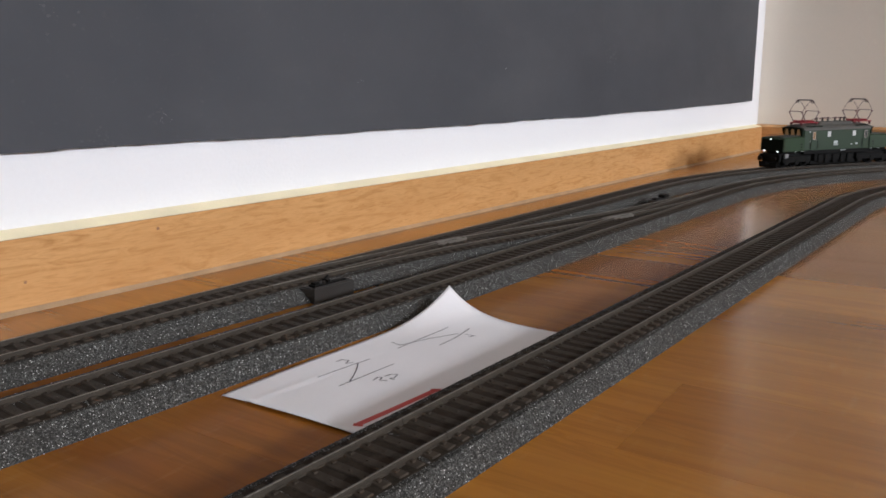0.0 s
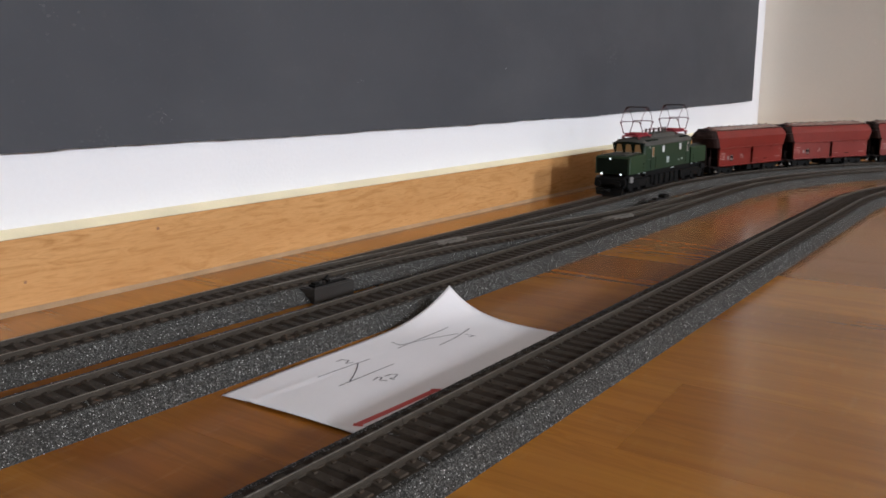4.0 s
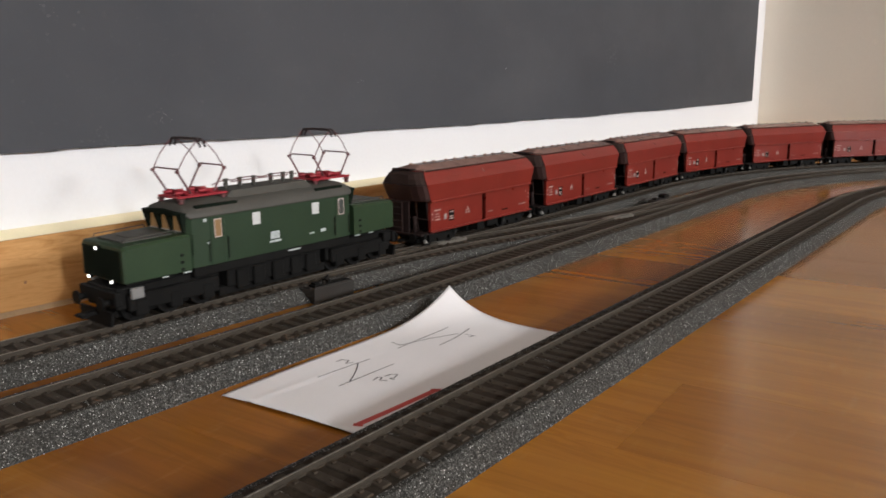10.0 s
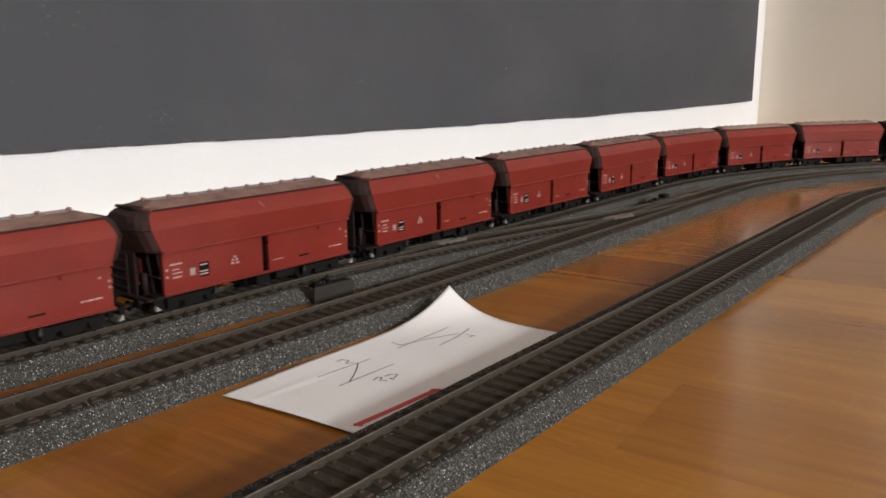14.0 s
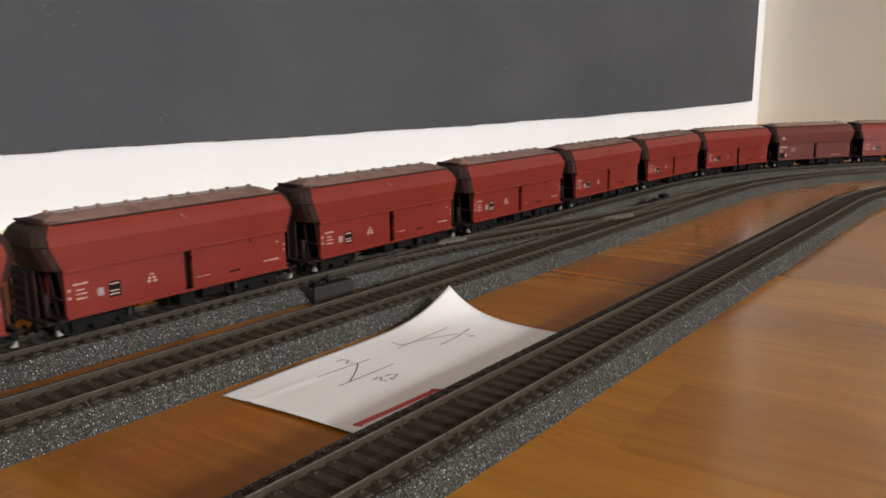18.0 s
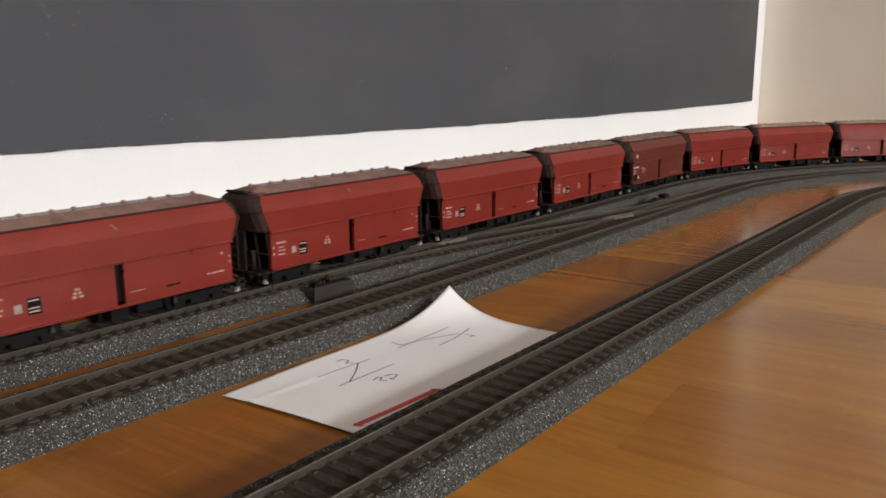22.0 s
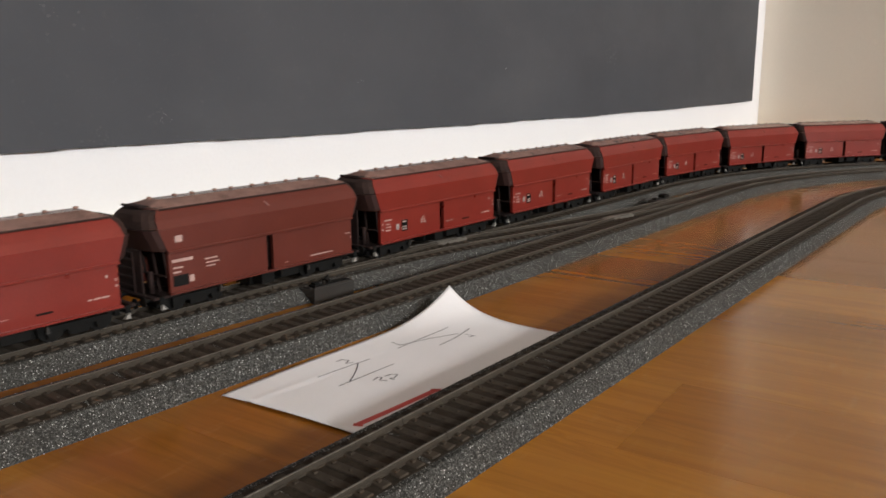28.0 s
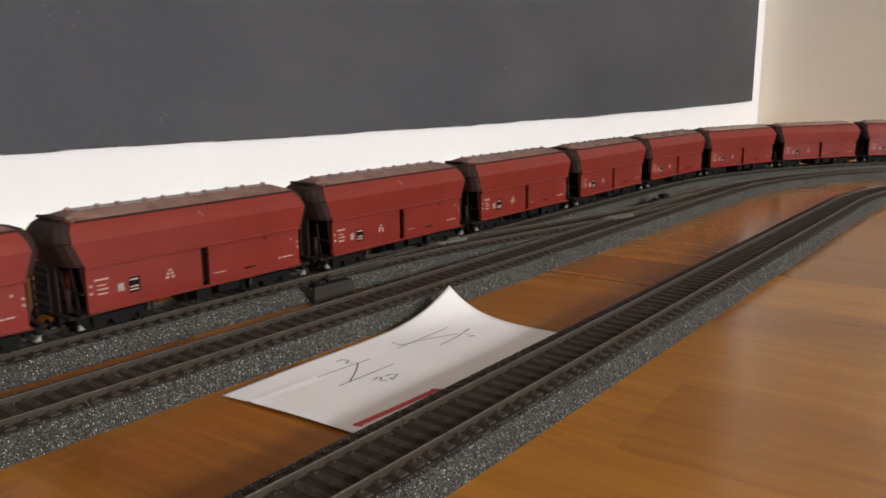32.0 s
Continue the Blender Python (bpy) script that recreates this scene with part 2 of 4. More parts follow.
M_PLATE = paint("greyed_plate", (0.24, 0.19, 0.18), 0.6, vary=0.3, scale=300)
M_STEP = paint("pale_grey_step", (0.26, 0.25, 0.23), 0.45, vary=0.3)
M_MARK = paint("faded_white_print", (0.40, 0.27, 0.24), 0.65, vary=0.25, scale=400, bumpy=0)
M_HIP = paint("shaded_dusty_brown", (0.030, 0.017, 0.014), 0.85, vary=0.35, scale=150, spec=0.2)
M_LATCH = paint("worn_latch", (0.20, 0.085, 0.070), 0.5, vary=0.3)
M_FILLER = paint("wood_filler", (0.26, 0.13, 0.06), 0.7, vary=0.3, scale=600)
M_GREEN = paint("bottle_green_paint", (0.0165, 0.0345, 0.0158), 0.5, vary=0.12, scale=40, spec=0.35)
M_HOOD = paint("lighter_green_paint", (0.0205, 0.0405, 0.0175), 0.5, vary=0.15, scale=45, spec=0.3)
M_LOGO = paint("cool_white_print", (0.42, 0.46, 0.46), 0.6, vary=0.3, scale=500, bumpy=0)
M_GREY = paint("dark_grey_green_roof", (0.053, 0.051, 0.043), 0.65, vary=0.2, scale=60)
M_SIGNAL = paint("signal_red_metal", (0.29, 0.020, 0.030), 0.45, vary=0.12)
M_ARM = paint("dark_red_tube", (0.105, 0.032, 0.034), 0.45, vary=0.2)
M_COLLECT = paint("worn_dark_collector", (0.030, 0.019, 0.020), 0.5, vary=0.2)
M_STEEL = paint("dull_steel", (0.22, 0.22, 0.215), 0.45, metal=0.3)
M_PAPER = paint("white_paper", (0.80, 0.79, 0.80), 0.8, vary=0.03, scale=25, bumpy=0.00005)
M_INK = paint("grey_ink", (0.065, 0.065, 0.075), 0.7, vary=0.2)
M_REDINK = paint("red_print", (0.54, 0.075, 0.065), 0.6, vary=0.1)
M_LAMP = glow("lit_headlight", (1.0, 0.96, 0.88), 4.0)
M_CAB = glow("lit_cab_window", (1.0, 0.52, 0.16), 0.10, (0.14, 0.085, 0.038))
M_DIM = paint("dim_window_glass", (0.07, 0.075, 0.07), 0.15, vary=0.15, bumpy=0)
M_PANE = paint("pale_window_glass", (0.55, 0.56, 0.55), 0.2, vary=0.1, bumpy=0)

# ---------- the room ----------
ALONG = pose(0, 0.40555, 0, 0, 0, -0.461)       # along the chalkboard wall; local y = 0 is the face of the skirting
X0, X1, X2, YR, ZC = -2.9, 1.325, 2.9, -7.0, 3.6


def struct(name, bm, mat, label, category="wall", m=None):
    ob = part(name, bm, mat)
    if m is not None:
        ob.matrix_world = m
    return tagged(ob, label, category, kind="structure")


bm = bmesh.new()
box(bm, X0, X1 + 0.15, 0.012, 0.16, -0.05, ZC)
struct("wall_north", bm, M_WALL, "white plastered wall behind the dark chalkboard", m=ALONG)
bm = bmesh.new()
box(bm, X1, X1 + 0.15, -0.222, 0.012, -0.05, ZC)
struct("wall_east", bm, M_WALL2, "off-white plastered wall at the end of the tracks", m=ALONG)
bm = bmesh.new()
box(bm, 1.474, X2, 0.18, 0.28, -0.05, ZC)
struct("wall_return", bm, M_WALL3, "plain muted grey plastered wall")
bm = bmesh.new()
box(bm, X2, X2 + 0.15, YR - 0.2, 0.28, -0.05, ZC)
struct("wall_far_east", bm, M_WALL3, "plain muted grey plastered wall")
bm = bmesh.new()
box(bm, X0 - 0.15, X0, -7.5, 0.6, -0.05, ZC)
struct("wall_west", bm, M_WALL3, "plain muted grey plastered wall")
bm = bmesh.new()
W = WIN
U = FILL_WIN
box(bm, X0, U["x0"], YR - 0.2, YR, -0.05, ZC)
box(bm, U["x1"], W["x0"], YR - 0.2, YR, -0.05, ZC)
box(bm, U["x0"], U["x1"], YR - 0.2, YR, -0.05, U["z0"])
box(bm, U["x0"], U["x1"], YR - 0.2, YR, U["z1"], ZC)
box(bm, W["x1"], X2, YR - 0.2, YR, -0.05, ZC)
box(bm, W["x0"], W["x1"], YR - 0.2, YR, -0.05, W["z0"])
box(bm, W["x0"], W["x1"], YR - 0.2, YR, W["z1"], ZC)
struct("wall_south", bm, M_WALL3, "plain muted grey wall with the window")
bm = bmesh.new()
box(bm, X0 - 0.15, X2 + 0.15, YR - 0.2, 0.6, ZC, ZC + 0.1)
struct("ceiling", bm, M_CEIL, "plain muted ceiling", "ceiling")
bm = bmesh.new()
box(bm, X0 - 0.15, X2 + 0.15, YR - 0.2, 0.6, -0.15, -0.0085)
floor = struct("floor", bm, M_SUB, "oiled oak strip parquet floor", "floor")

# windows of the south wall
# the second one is added, a frame around the fill lamp's opening
for name, Q in (("window_1", WIN), ("window_2", FILL_WIN)):
    bm = bmesh.new()
    for a, b, c, d in ((Q["x0"], Q["x1"], Q["z0"], Q["z0"] + 0.05), (Q["x0"], Q["x1"], Q["z1"] - 0.05, Q["z1"]),
                       (Q["x0"], Q["x0"] + 0.05, Q["z0"] + 0.05, Q["z1"] - 0.05), (Q["x1"] - 0.05, Q["x1"], Q["z0"] + 0.05, Q["z1"] - 0.05)):
        box(bm, a, b, YR - 0.19, YR - 0.14, c, d)
    struct(name, bm, M_WALL, "white-framed window of the classroom, out of view", "window")

# skirting: oak face, cream-painted chamfer on top, grey sealant at the foot
def skirting(name, m, x0, x1, trim, label):
    sk = thing(name, label, "baseboard", m, kind="structure")
    b = bmesh.new()
    prism(b, [(0, 0.0022), (0.0118, 0.0022), (0.0118, 0.0378), (0, 0.0378)], x0, x1)
    part("board", b, M_SKIRT, sk)
    b = bmesh.new()
    prism(b, [(0.0002, 0.0380), (0.0119, 0.0380), (0.0119, 0.0412), (0.0105, 0.0412)], x0, x1)
    part("top_edge", b, trim, sk)
    b = bmesh.new()
    prism(b, [(-0.0022, 0.0), (0.0118, 0.0), (0.0118, 0.0020), (-0.0004, 0.0024)], x0, x1)
    part("sealant", b, M_CAULK, sk, "grey sealant joint along the floor")
    return sk


oak_base = skirting("baseboard", ALONG, X0, X1 - 0.0125, M_CREAM, "oak skirting board with a cream-painted top edge")
for x, z, r in ((0.2450, 0.0318, 0.0010), (0.1698, 0.0155, 0.0008)):
    bm = bmesh.new()
    rod(bm, (x, -0.0002, z), (x, 0.0010, z), r, 12)
    part("nail_plug", bm, M_FILLER, oak_base, "small darker filled nail hole")
skirting("baseboard_east", ALONG @ pose(X1 - 0.012, 0.0119, 0, 0, 0, -90), 0.0, 0.222, M_SKIRT, "oak skirting board along the end wall")

# chalkboard: a painted dark field with a slightly ragged lower edge
bm = bmesh.new()
rnd = random.Random(4)
n = 420
low, top = [], []
for k in range(n + 1):
    x = X0 + 0.8 + (1.2815 - X0 - 0.8) * k / n
    z = 0.0753 + 0.0126 * min(0.6, abs(x - 0.76)) ** 2 + rnd.uniform(-0.00035, 0.00035) + 0.0003 * math.sin(31 * x)
    low.append((x, z))
for y in (0.0085, 0.0118):
    top.append([[bm.verts.new((x, y, z)) for x, z in low], [bm.verts.new((x, y, 1.25)) for x, z in low]])
for k in range(n):
    (fa, fb), (ba, bb) = top
    bm.faces.new((fa[k], fa[k + 1], fb[k + 1], fb[k]))
    bm.faces.new((fa[k], ba[k], ba[k + 1], fa[k + 1]))
for k in (0, n):
    bm.faces.new((top[0][0][k], top[0][1][k], top[1][1][k], top[1][0][k]))
ob = part("chalkboard", bm, M_SLATE)
ob.matrix_world = ALONG
tagged(ob, "large dark slate-grey chalkboard with faint chalk smears on the wall", "chalkboard")


M_CHALK = paint("chalk", (0.42, 0.42, 0.42), 0.9, vary=0.2)
M_SMEAR = paint("rubbed_chalk", (0.066, 0.068, 0.073), 0.85, vary=0.3, scale=300)


def chalk(x, z, spread, count, size, mat, seed):
    """A loose patch of chalk crumbs on the board."""
    r, b = random.Random(seed), bmesh.new()
    for _ in range(count):
        cx, cz, s = x + r.gauss(0, spread), z + r.gauss(0, spread * 0.7), size * r.uniform(0.5, 1.3)
        vs = [b.verts.new((cx + s * r.uniform(0.6, 1.2) * math.cos(a), 0.0084, cz + s * r.uniform(0.4, 1.0) * math.sin(a))) for a in (0.2, 1.2, 2.4, 3.6, 4.5, 5.4)]
        b.faces.new(vs)
    part("chalk_mark", b, mat, board, "pale chalk crumbs")


board = ob
chalk(0.6054, 0.1236, 0.0001, 2, 0.0006, M_CHALK, 1)
chalk(0.2590, 0.0926, 0.0022, 7, 0.0003, M_CHALK, 2)
chalk(0.2550, 0.0926, 0.0050, 16, 0.0008, M_SMEAR, 3)
chalk(0.2024, 0.1460, 0.0060, 12, 0.0009, M_SMEAR, 4)
chalk(0.4194, 0.1135, 0.0015, 5, 0.0003, M_CHALK, 5)
chalk(0.8103, 0.1408, 0.0090, 30, 0.0016, M_SMEAR, 6)
chalk(0.2200, 0.0850, 0.0050, 20, 0.0009, M_SMEAR, 7)


# ---------- tracks ----------
class Line:
    """A line on the floor: start, heading, and stretches of (length, curvature)."""

    def __init__(self, x, y, a, stretches):
        self.rows = []
        s = 0.0
        for length, k in stretches:
            self.rows.append((s, x, y, a, k))
            if k:
                x, y = x + (math.sin(a + k * length) - math.sin(a)) / k, y - (math.cos(a + k * length) - math.cos(a)) / k
                a += k * length
            else:
                x, y = x + length * math.cos(a), y + length * math.sin(a)
            s += length
        self.length = s

    def at(self, s, off=0.0):
        """Place and heading at s, off metres to the left."""
        row = self.rows[0]
        for r in self.rows:
            if s >= r[0]:
                row = r
        s0, x, y, a, k = row
        d = s - s0
        if k:
            x, y = x + (math.sin(a + k * d) - math.sin(a)) / k, y - (math.cos(a + k * d) - math.cos(a)) / k
            a += k * d
        else:
            x, y = x + d * math.cos(a), y + d * math.sin(a)
        return x - off * math.sin(a), y + off * math.cos(a), a


XS = -2.2                                           # where the lines begin, beyond the view
D30 = math.pi / 6
LINE_A = Line(XS, 0.32329, 0, [(0.73493 - XS, 0), (2 * D30 * 0.5793, -1 / 0.5793), (D30 * 0.30, -1 / 0.30), (4.2, 0)])
LINE_B = Line(XS, 0.25898, 0, [(0.73883 - XS, 0), (2 * D30 * 0.515, -1 / 0.515), (D30 * 0.36, -1 / 0.36), (0.6, 0)])
LINE_C = Line(-0.25, 0.14534 - 0.0018 - 0.35 * 0.0074, 0.0074, [(0.985, 0), (D30 * 0.4375, -1 / 0.4375), (0.45, 0)])
LINE_X = Line(0.212, 0.32329, 0, [(0.2354, -1 / 1.1146), (0.0708, 0), (0.2354, 1 / 1.1146)])
RAIL_TOP, GAUGE = 0.0106, 0.0165


def sweep(bm, line, prof, s0, s1, step, jitter=0.0, rnd=None):
    n = max(1, round((s1 - s0) / step))
    rings = []
    for k in range(n + 1):
        s = s0 + (s1 - s0) * k / n
        ring = []
        for y, z in prof:
            jy = rnd.uniform(-jitter, jitter) if jitter and z > 0.0005 else 0
            jz = rnd.uniform(-jitter, jitter) if jitter and z > 0.0005 else 0
            x, yy, a = line.at(s + (rnd.uniform(-jitter, jitter) if jitter and 0 < k < n else 0), y + jy)
            ring.append((x, yy, max(0.0, z + jz)))
        rings.append(ring)
    loft(bm, rings, closed=False)
    for ring in (rings[0], rings[-1]):
        bm.faces.new([bm.verts.new(p) for p in ring])


BED = [(-0.0198, 0.0), (-0.0196, 0.0012), (-0.0191, 0.0024), (-0.0185, 0.0036), (-0.0181, 0.0050), (-0.0176, 0.0066), (-0.0166, 0.0083), (-0.0095, 0.0083), (0.0, 0.0083)]
BED = BED + [(-y, z) for y, z in BED[-2::-1]]
HALF_RAIL = [(0.0007, 0.0004), (0.0007, 0.0008), (0.0003, 0.0010), (0.0003, 0.0017), (0.0004, 0.0019), (0.0004, 0.00235)]
HEAD = [(-0.00038, 0.00236), (-0.00026, 0.0025), (0.00026, 0.0025), (0.00038, 0.00236)]


def rail_prof(off):
    pts = HALF_RAIL + [(-y, z) for y, z in HALF_RAIL[::-1]]
    return [(off + y, RAIL_TOP - 0.0025 + z) for y, z in pts]


def sleeper_mesh():
    bm = bmesh.new()
    box(bm, -0.0019, 0.0019, -0.0136, 0.0136, 0.0078, 0.0089, 0.0003)
    for y in (-0.0106, -0.0064, 0.0064, 0.0106):
        box(bm, -0.0007, 0.0007, y - 0.0005, y + 0.0005, 0.0088, 0.0094)
    box(bm, -0.00045, 0.00045, -0.00045, 0.00045, 0.0088, 0.0092)
    return mesh_of("sleeper", bm, M_SLEEPER)


SLEEPER = sleeper_mesh()
PITCH = 0.00697
grain_rnd = random.Random(11)


def track_piece(line, s0, s1, near, label, lower=0.0, blades=0.0, head=M_HEAD):
    """One piece of track: moulded bed, two rails, sleepers with chairs and a centre stud."""
    tr = thing("track_piece", label, "model track", group="model railway track")
    bm = bmesh.new()
    sweep(bm, line, [(p, max(0, z - lower)) for p, z in BED], s0 + 0.00003, s1 - 0.00003, 0.0011 if near else 0.02, 0.00011 if near else 0, grain_rnd)
    bed = part("ballast_bed", bm, M_BALLAST, tr, "grey glittering moulded ballast")
    bm = bmesh.new()
    crib = [(-0.0146, 0.0078), (-0.0144, 0.0084), (-0.009, 0.0084), (0, 0.0084), (0.009, 0.0084), (0.0144, 0.0084), (0.0146, 0.0078)]
    sweep(bm, line, [(p, z - lower) for p, z in crib], s0 + 0.00005, s1 - 0.00005, 0.0022 if near else 0.02, 0.00010 if near else 0, grain_rnd)
    part("crib", bm, M_CRIB, bed, "dark moulded filling between the sleepers")
    for side in (-1, 1):
        bm = bmesh.new()
        sweep(bm, line, rail_prof(side * (GAUGE / 2 + 0.00048)), s0 + blades + 0.00015, s1 - 0.00015, 0.012)
        rail = part("rail", bm, M_RAIL, tr, "browned metal rail")
        bm = bmesh.new()
        off = side * (GAUGE / 2 + 0.00048)
        sweep(bm, line, [(off + y, RAIL_TOP - 0.0025 + z) for y, z in HEAD], s0 + blades + 0.00015, s1 - 0.00015, 0.012)
        part("rail_head", bm, head, rail, "bright worn running surface")
    n = round((s1 - s0) / PITCH)
    joined = bmesh.new()
    for k in range(n):
        s = s0 + (k + 0.5) * (s1 - s0) / n
        if s < s0 + blades * 3.0 or (blades and s > s1 - blades * 1.1):
            continue
        x, y, a = line.at(s)
        m = Matrix.Translation((x, y, -lower)) @ Matrix.Rotation(a, 4, "Z")
        if near:
            o = new("sleeper", SLEEPER)
            o.parent = tr
            o.matrix_basis = m
        else:
            box(joined, -0.0019, 0.0019, -0.0136, 0.0136, 0.0078, 0.0089, 0, m)
    if near:
        joined.free()
    else:
        tagged(part("sleepers", joined, M_SLEEPER, tr), kind="stuff")
    return tr


def lay(line, cuts, seen):
    for a, b in zip(cuts, cuts[1:]):
        curved = abs(line.at(b)[2] - line.at(a)[2]) > 0.02
        near = seen[0] < a + 0.1 and b - 0.1 < seen[1]
        track_piece(line, a, b, near, ("curved" if curved else "straight") + " model railway track on grey moulded ballast")


def cuts_of(line, unit=0.1883):
    """Piece ends: straight units up to the first curve, then the stretches."""
    ends = [r[0] for r in line.rows] + [line.length]
    cuts = [ends[1]]
    while cuts[0] - unit > 0.02:
        cuts.insert(0, cuts[0] - unit)
    for a, b in zip(ends[1:], ends[2:]):
        n = max(1, round((b - a) / 0.30))
        cuts += [a + (b - a) * (k + 1) / n for k in range(n)]
    return cuts


lay(LINE_A, cuts_of(LINE_A), (0.0 - XS, 1.28 - XS))
lay(LINE_B, cuts_of(LINE_B), (0.0 - XS, 1.25 - XS))
lay(LINE_C, cuts_of(LINE_C), (0.27, 1.2))
track_piece(LINE_X, 0.0005, LINE_X.length, True, "crossover between the two inner model tracks", 0.0003, 0.040, M_BRIGHT)


def frog(line_x, s, turn):
    """Bright metal crossing of a turnout: a blunt vee and two guard rails."""
    x, y, a = line_x.at(s, 0.0083 * turn)
    t = thing("track_frog", "bright metal crossing piece of a turnout", "model track", Matrix.Translation((x, y, 0)) @ Matrix.Rotation(a + 0.05 * turn, 4, "Z"), "model railway track")
    b = bmesh.new()
    loft(b, [[(-0.014, -0.00025, z), (0.012, -0.00045, z), (0.012, 0.00045, z), (-0.014, 0.00025, z)] for z in (0.0086, RAIL_TOP + 0.00005)])
    part("vee", b, M_BRIGHT, t)
    for off, slope in ((-0.0024, -0.03), (0.0024, 0.03)):
        b = bmesh.new()
        loft(b, [[(-0.020, off - 0.00015, z), (0.010, off - 0.00015 + slope * 0.03, z), (0.010, off + 0.00015 + slope * 0.03, z), (-0.020, off + 0.00015, z)] for z in (0.0086, RAIL_TOP)])
        part("guard_rail", b, M_HEAD, t)


frog(LINE_X, 0.192, 1)
frog(LINE_X, LINE_X.length - 0.192, -1)


def lever_box(m, label):
    """Switch lever box of a turnout: flared case, lid, lever, knob, screws and a wire clip."""
    t = thing("switch_box", label, "switch box", m)
    b = bmesh.new()
    loft(b, [[(-0.0005, 0.0008, 0), (0.0260, 0.0002, 0), (0.0260, 0.0085, 0), (0.0010, 0.0085, 0)],
             [(-0.0006, 0.0004, 0.0040), (0.0262, -0.0002, 0.0040), (0.0262, 0.0085, 0.0040), (-0.0018, 0.0085, 0.0040)],
             [(-0.0008, 0.0, 0.0082), (0.0264, -0.0005, 0.0080), (0.0264, 0.0085, 0.0080), (-0.0046, 0.0092, 0.0084)]])
    case = part("case", b, M_BOX, t)
    for x0, x1, y0, y1 in ((-0.0030, 0.0260, 0.0078, 0.0088), (-0.0004, 0.0260, 0.0002, 0.0010), (0.0253, 0.0263, 0.0010, 0.0078), (-0.0020, -0.0010, 0.0018, 0.0078)):
        b = bmesh.new()
        box(b, x0, x1, y0, y1, 0.0080, 0.0089, 0.0001)
        part("rim", b, M_BOX, case)
    b = bmesh.new()
    box(b, 0.0012, 0.0150, 0.0018, 0.0074, 0.0080, 0.0094, 0.0003)
    box(b, 0.0020, 0.0052, 0.0026, 0.0066, 0.0094, 0.0106, 0.0002)
    lid = part("lid", b, M_BLACK, t)
    for x in (0.0066, 0.0090, 0.0114):
        b = bmesh.new()
        rod(b, (x, 0.0040, 0.0094), (x, 0.0040, 0.0104), 0.0007, 8)
        part("screw", b, M_BOX, lid)
    b = bmesh.new()
    box(b, 0.0100, 0.0118, 0.0020, 0.0068, 0.0094, 0.0110, 0.0002)
    rod(b, (0.0110, 0.0060, 0.0108), (0.0140, 0.0066, 0.0122), 0.0006)
    part("lever", b, M_BLACK, t)
    b = bmesh.new()
    box(b, 0.0170, 0.0245, 0.0040, 0.0076, 0.0080, 0.0087, 0.0002)
    part("slide", b, M_BLACK, t)
    return t


lever_box(pose(0.2663, 0.2968, 0, 0, 0, -3), "dark grey plastic switch lever box beside the track")
b = bmesh.new()
box(b, -0.016, 0.016, -0.004, 0.004, 0.0, 0.0085, 0.0004)
t = thing("switch_box", "small black switch lever between the two tracks", "switch box", pose(0.667, 0.285, 0))
part("case", b, M_BOX, t)
b = bmesh.new()
box(b, 0.004, 0.014, -0.003, 0.003, 0.0086, 0.0115, 0.0004)
box(b, -0.012, -0.006, -0.002, 0.002, 0.0086, 0.0100, 0.0003)
part("lever", b, M_BLACK, t)

# ---------- the sheet of paper between the tracks ----------
PA, PB, PC = Vector((0.1616, 0.2334)), Vector((0.1685, 0.1645)), Vector((0.3003, 0.1645))


def sheet(u, v):
    """u along the tracks 0..1, v across 0..1 from the front track: place on the curled sheet."""
    p = PB + (PC - PB) * u + (PA - PB) * v
    near = (1 - u) * 0.100 + (1 - v) * 0.060              # way from the curled corner, along the diagonal
    lift = 0.0140 * max(0.0, 1 - near / 0.060) ** 4
    fold = 0.0010 * max(0.0, v - 0.76) / 0.24 * (1 - 0.6 * u) * min(1.0, 3 * u) + 0.0008 * max(0.0, 1 - u / 0.25) ** 2 * math.sin(math.pi * v)
    fold += 0.0003 * math.exp(-((v - 0.795) / 0.018) ** 2) * max(0.0, 1 - u)
    return Vector((p.x, p.y - lift * 0.20, 0.0006 + lift + fold))


paper = thing("paper_sheet", "curled white sheet of paper with pen notes on the floor", "paper")
bm = bmesh.new()
NU, NV = 44, 50
grid = [[bm.verts.new(sheet(i / NU, j / NV)) for j in range(NV + 1)] for i in range(NU + 1)]
for i in range(NU):
    for j in range(NV):
        bm.faces.new((grid[i][j], grid[i + 1][j], grid[i + 1][j + 1], grid[i][j + 1]))
ob = part("sheet", bm, M_PAPER, paper, smooth=True)
solid = ob.modifiers.new("thickness", "SOLIDIFY")
solid.thickness, solid.offset = 0.00015, 0.0


def to_uv(x, y):
    e1, e2, d = PC - PB, PA - PB, Vector((x, y)) - PB
    det = e1.x * e2.y - e1.y * e2.x
    return (d.x * e2.y - d.y * e2.x) / det, (e1.x * d.y - e1.y * d.x) / det


def stroke(name, pts, width, mat):
    b = bmesh.new()
    fine = []
    for (xa, ya), (xb, yb) in zip(pts, pts[1:]):
        for k in range(6):
            fine.append((xa + (xb - xa) * k / 6, ya + (yb - ya) * k / 6))
    fine.append(pts[-1])
    pos = [sheet(*to_uv(x, y)) + Vector((0, 0, 0.00018)) for x, y in fine]
    vs = []
    for k, p in enumerate(pos):
        d = pos[min(k + 1, len(pos) - 1)] - pos[max(k - 1, 0)]
        nrm = Vector((-d.y, d.x, 0)).normalized() * width / 2
        vs.append((b.verts.new(p - nrm), b.verts.new(p + nrm)))
    for (a, c), (d, e) in zip(vs, vs[1:]):
        b.faces.new((a, d, e, c))
    return part(name, b, mat, paper)


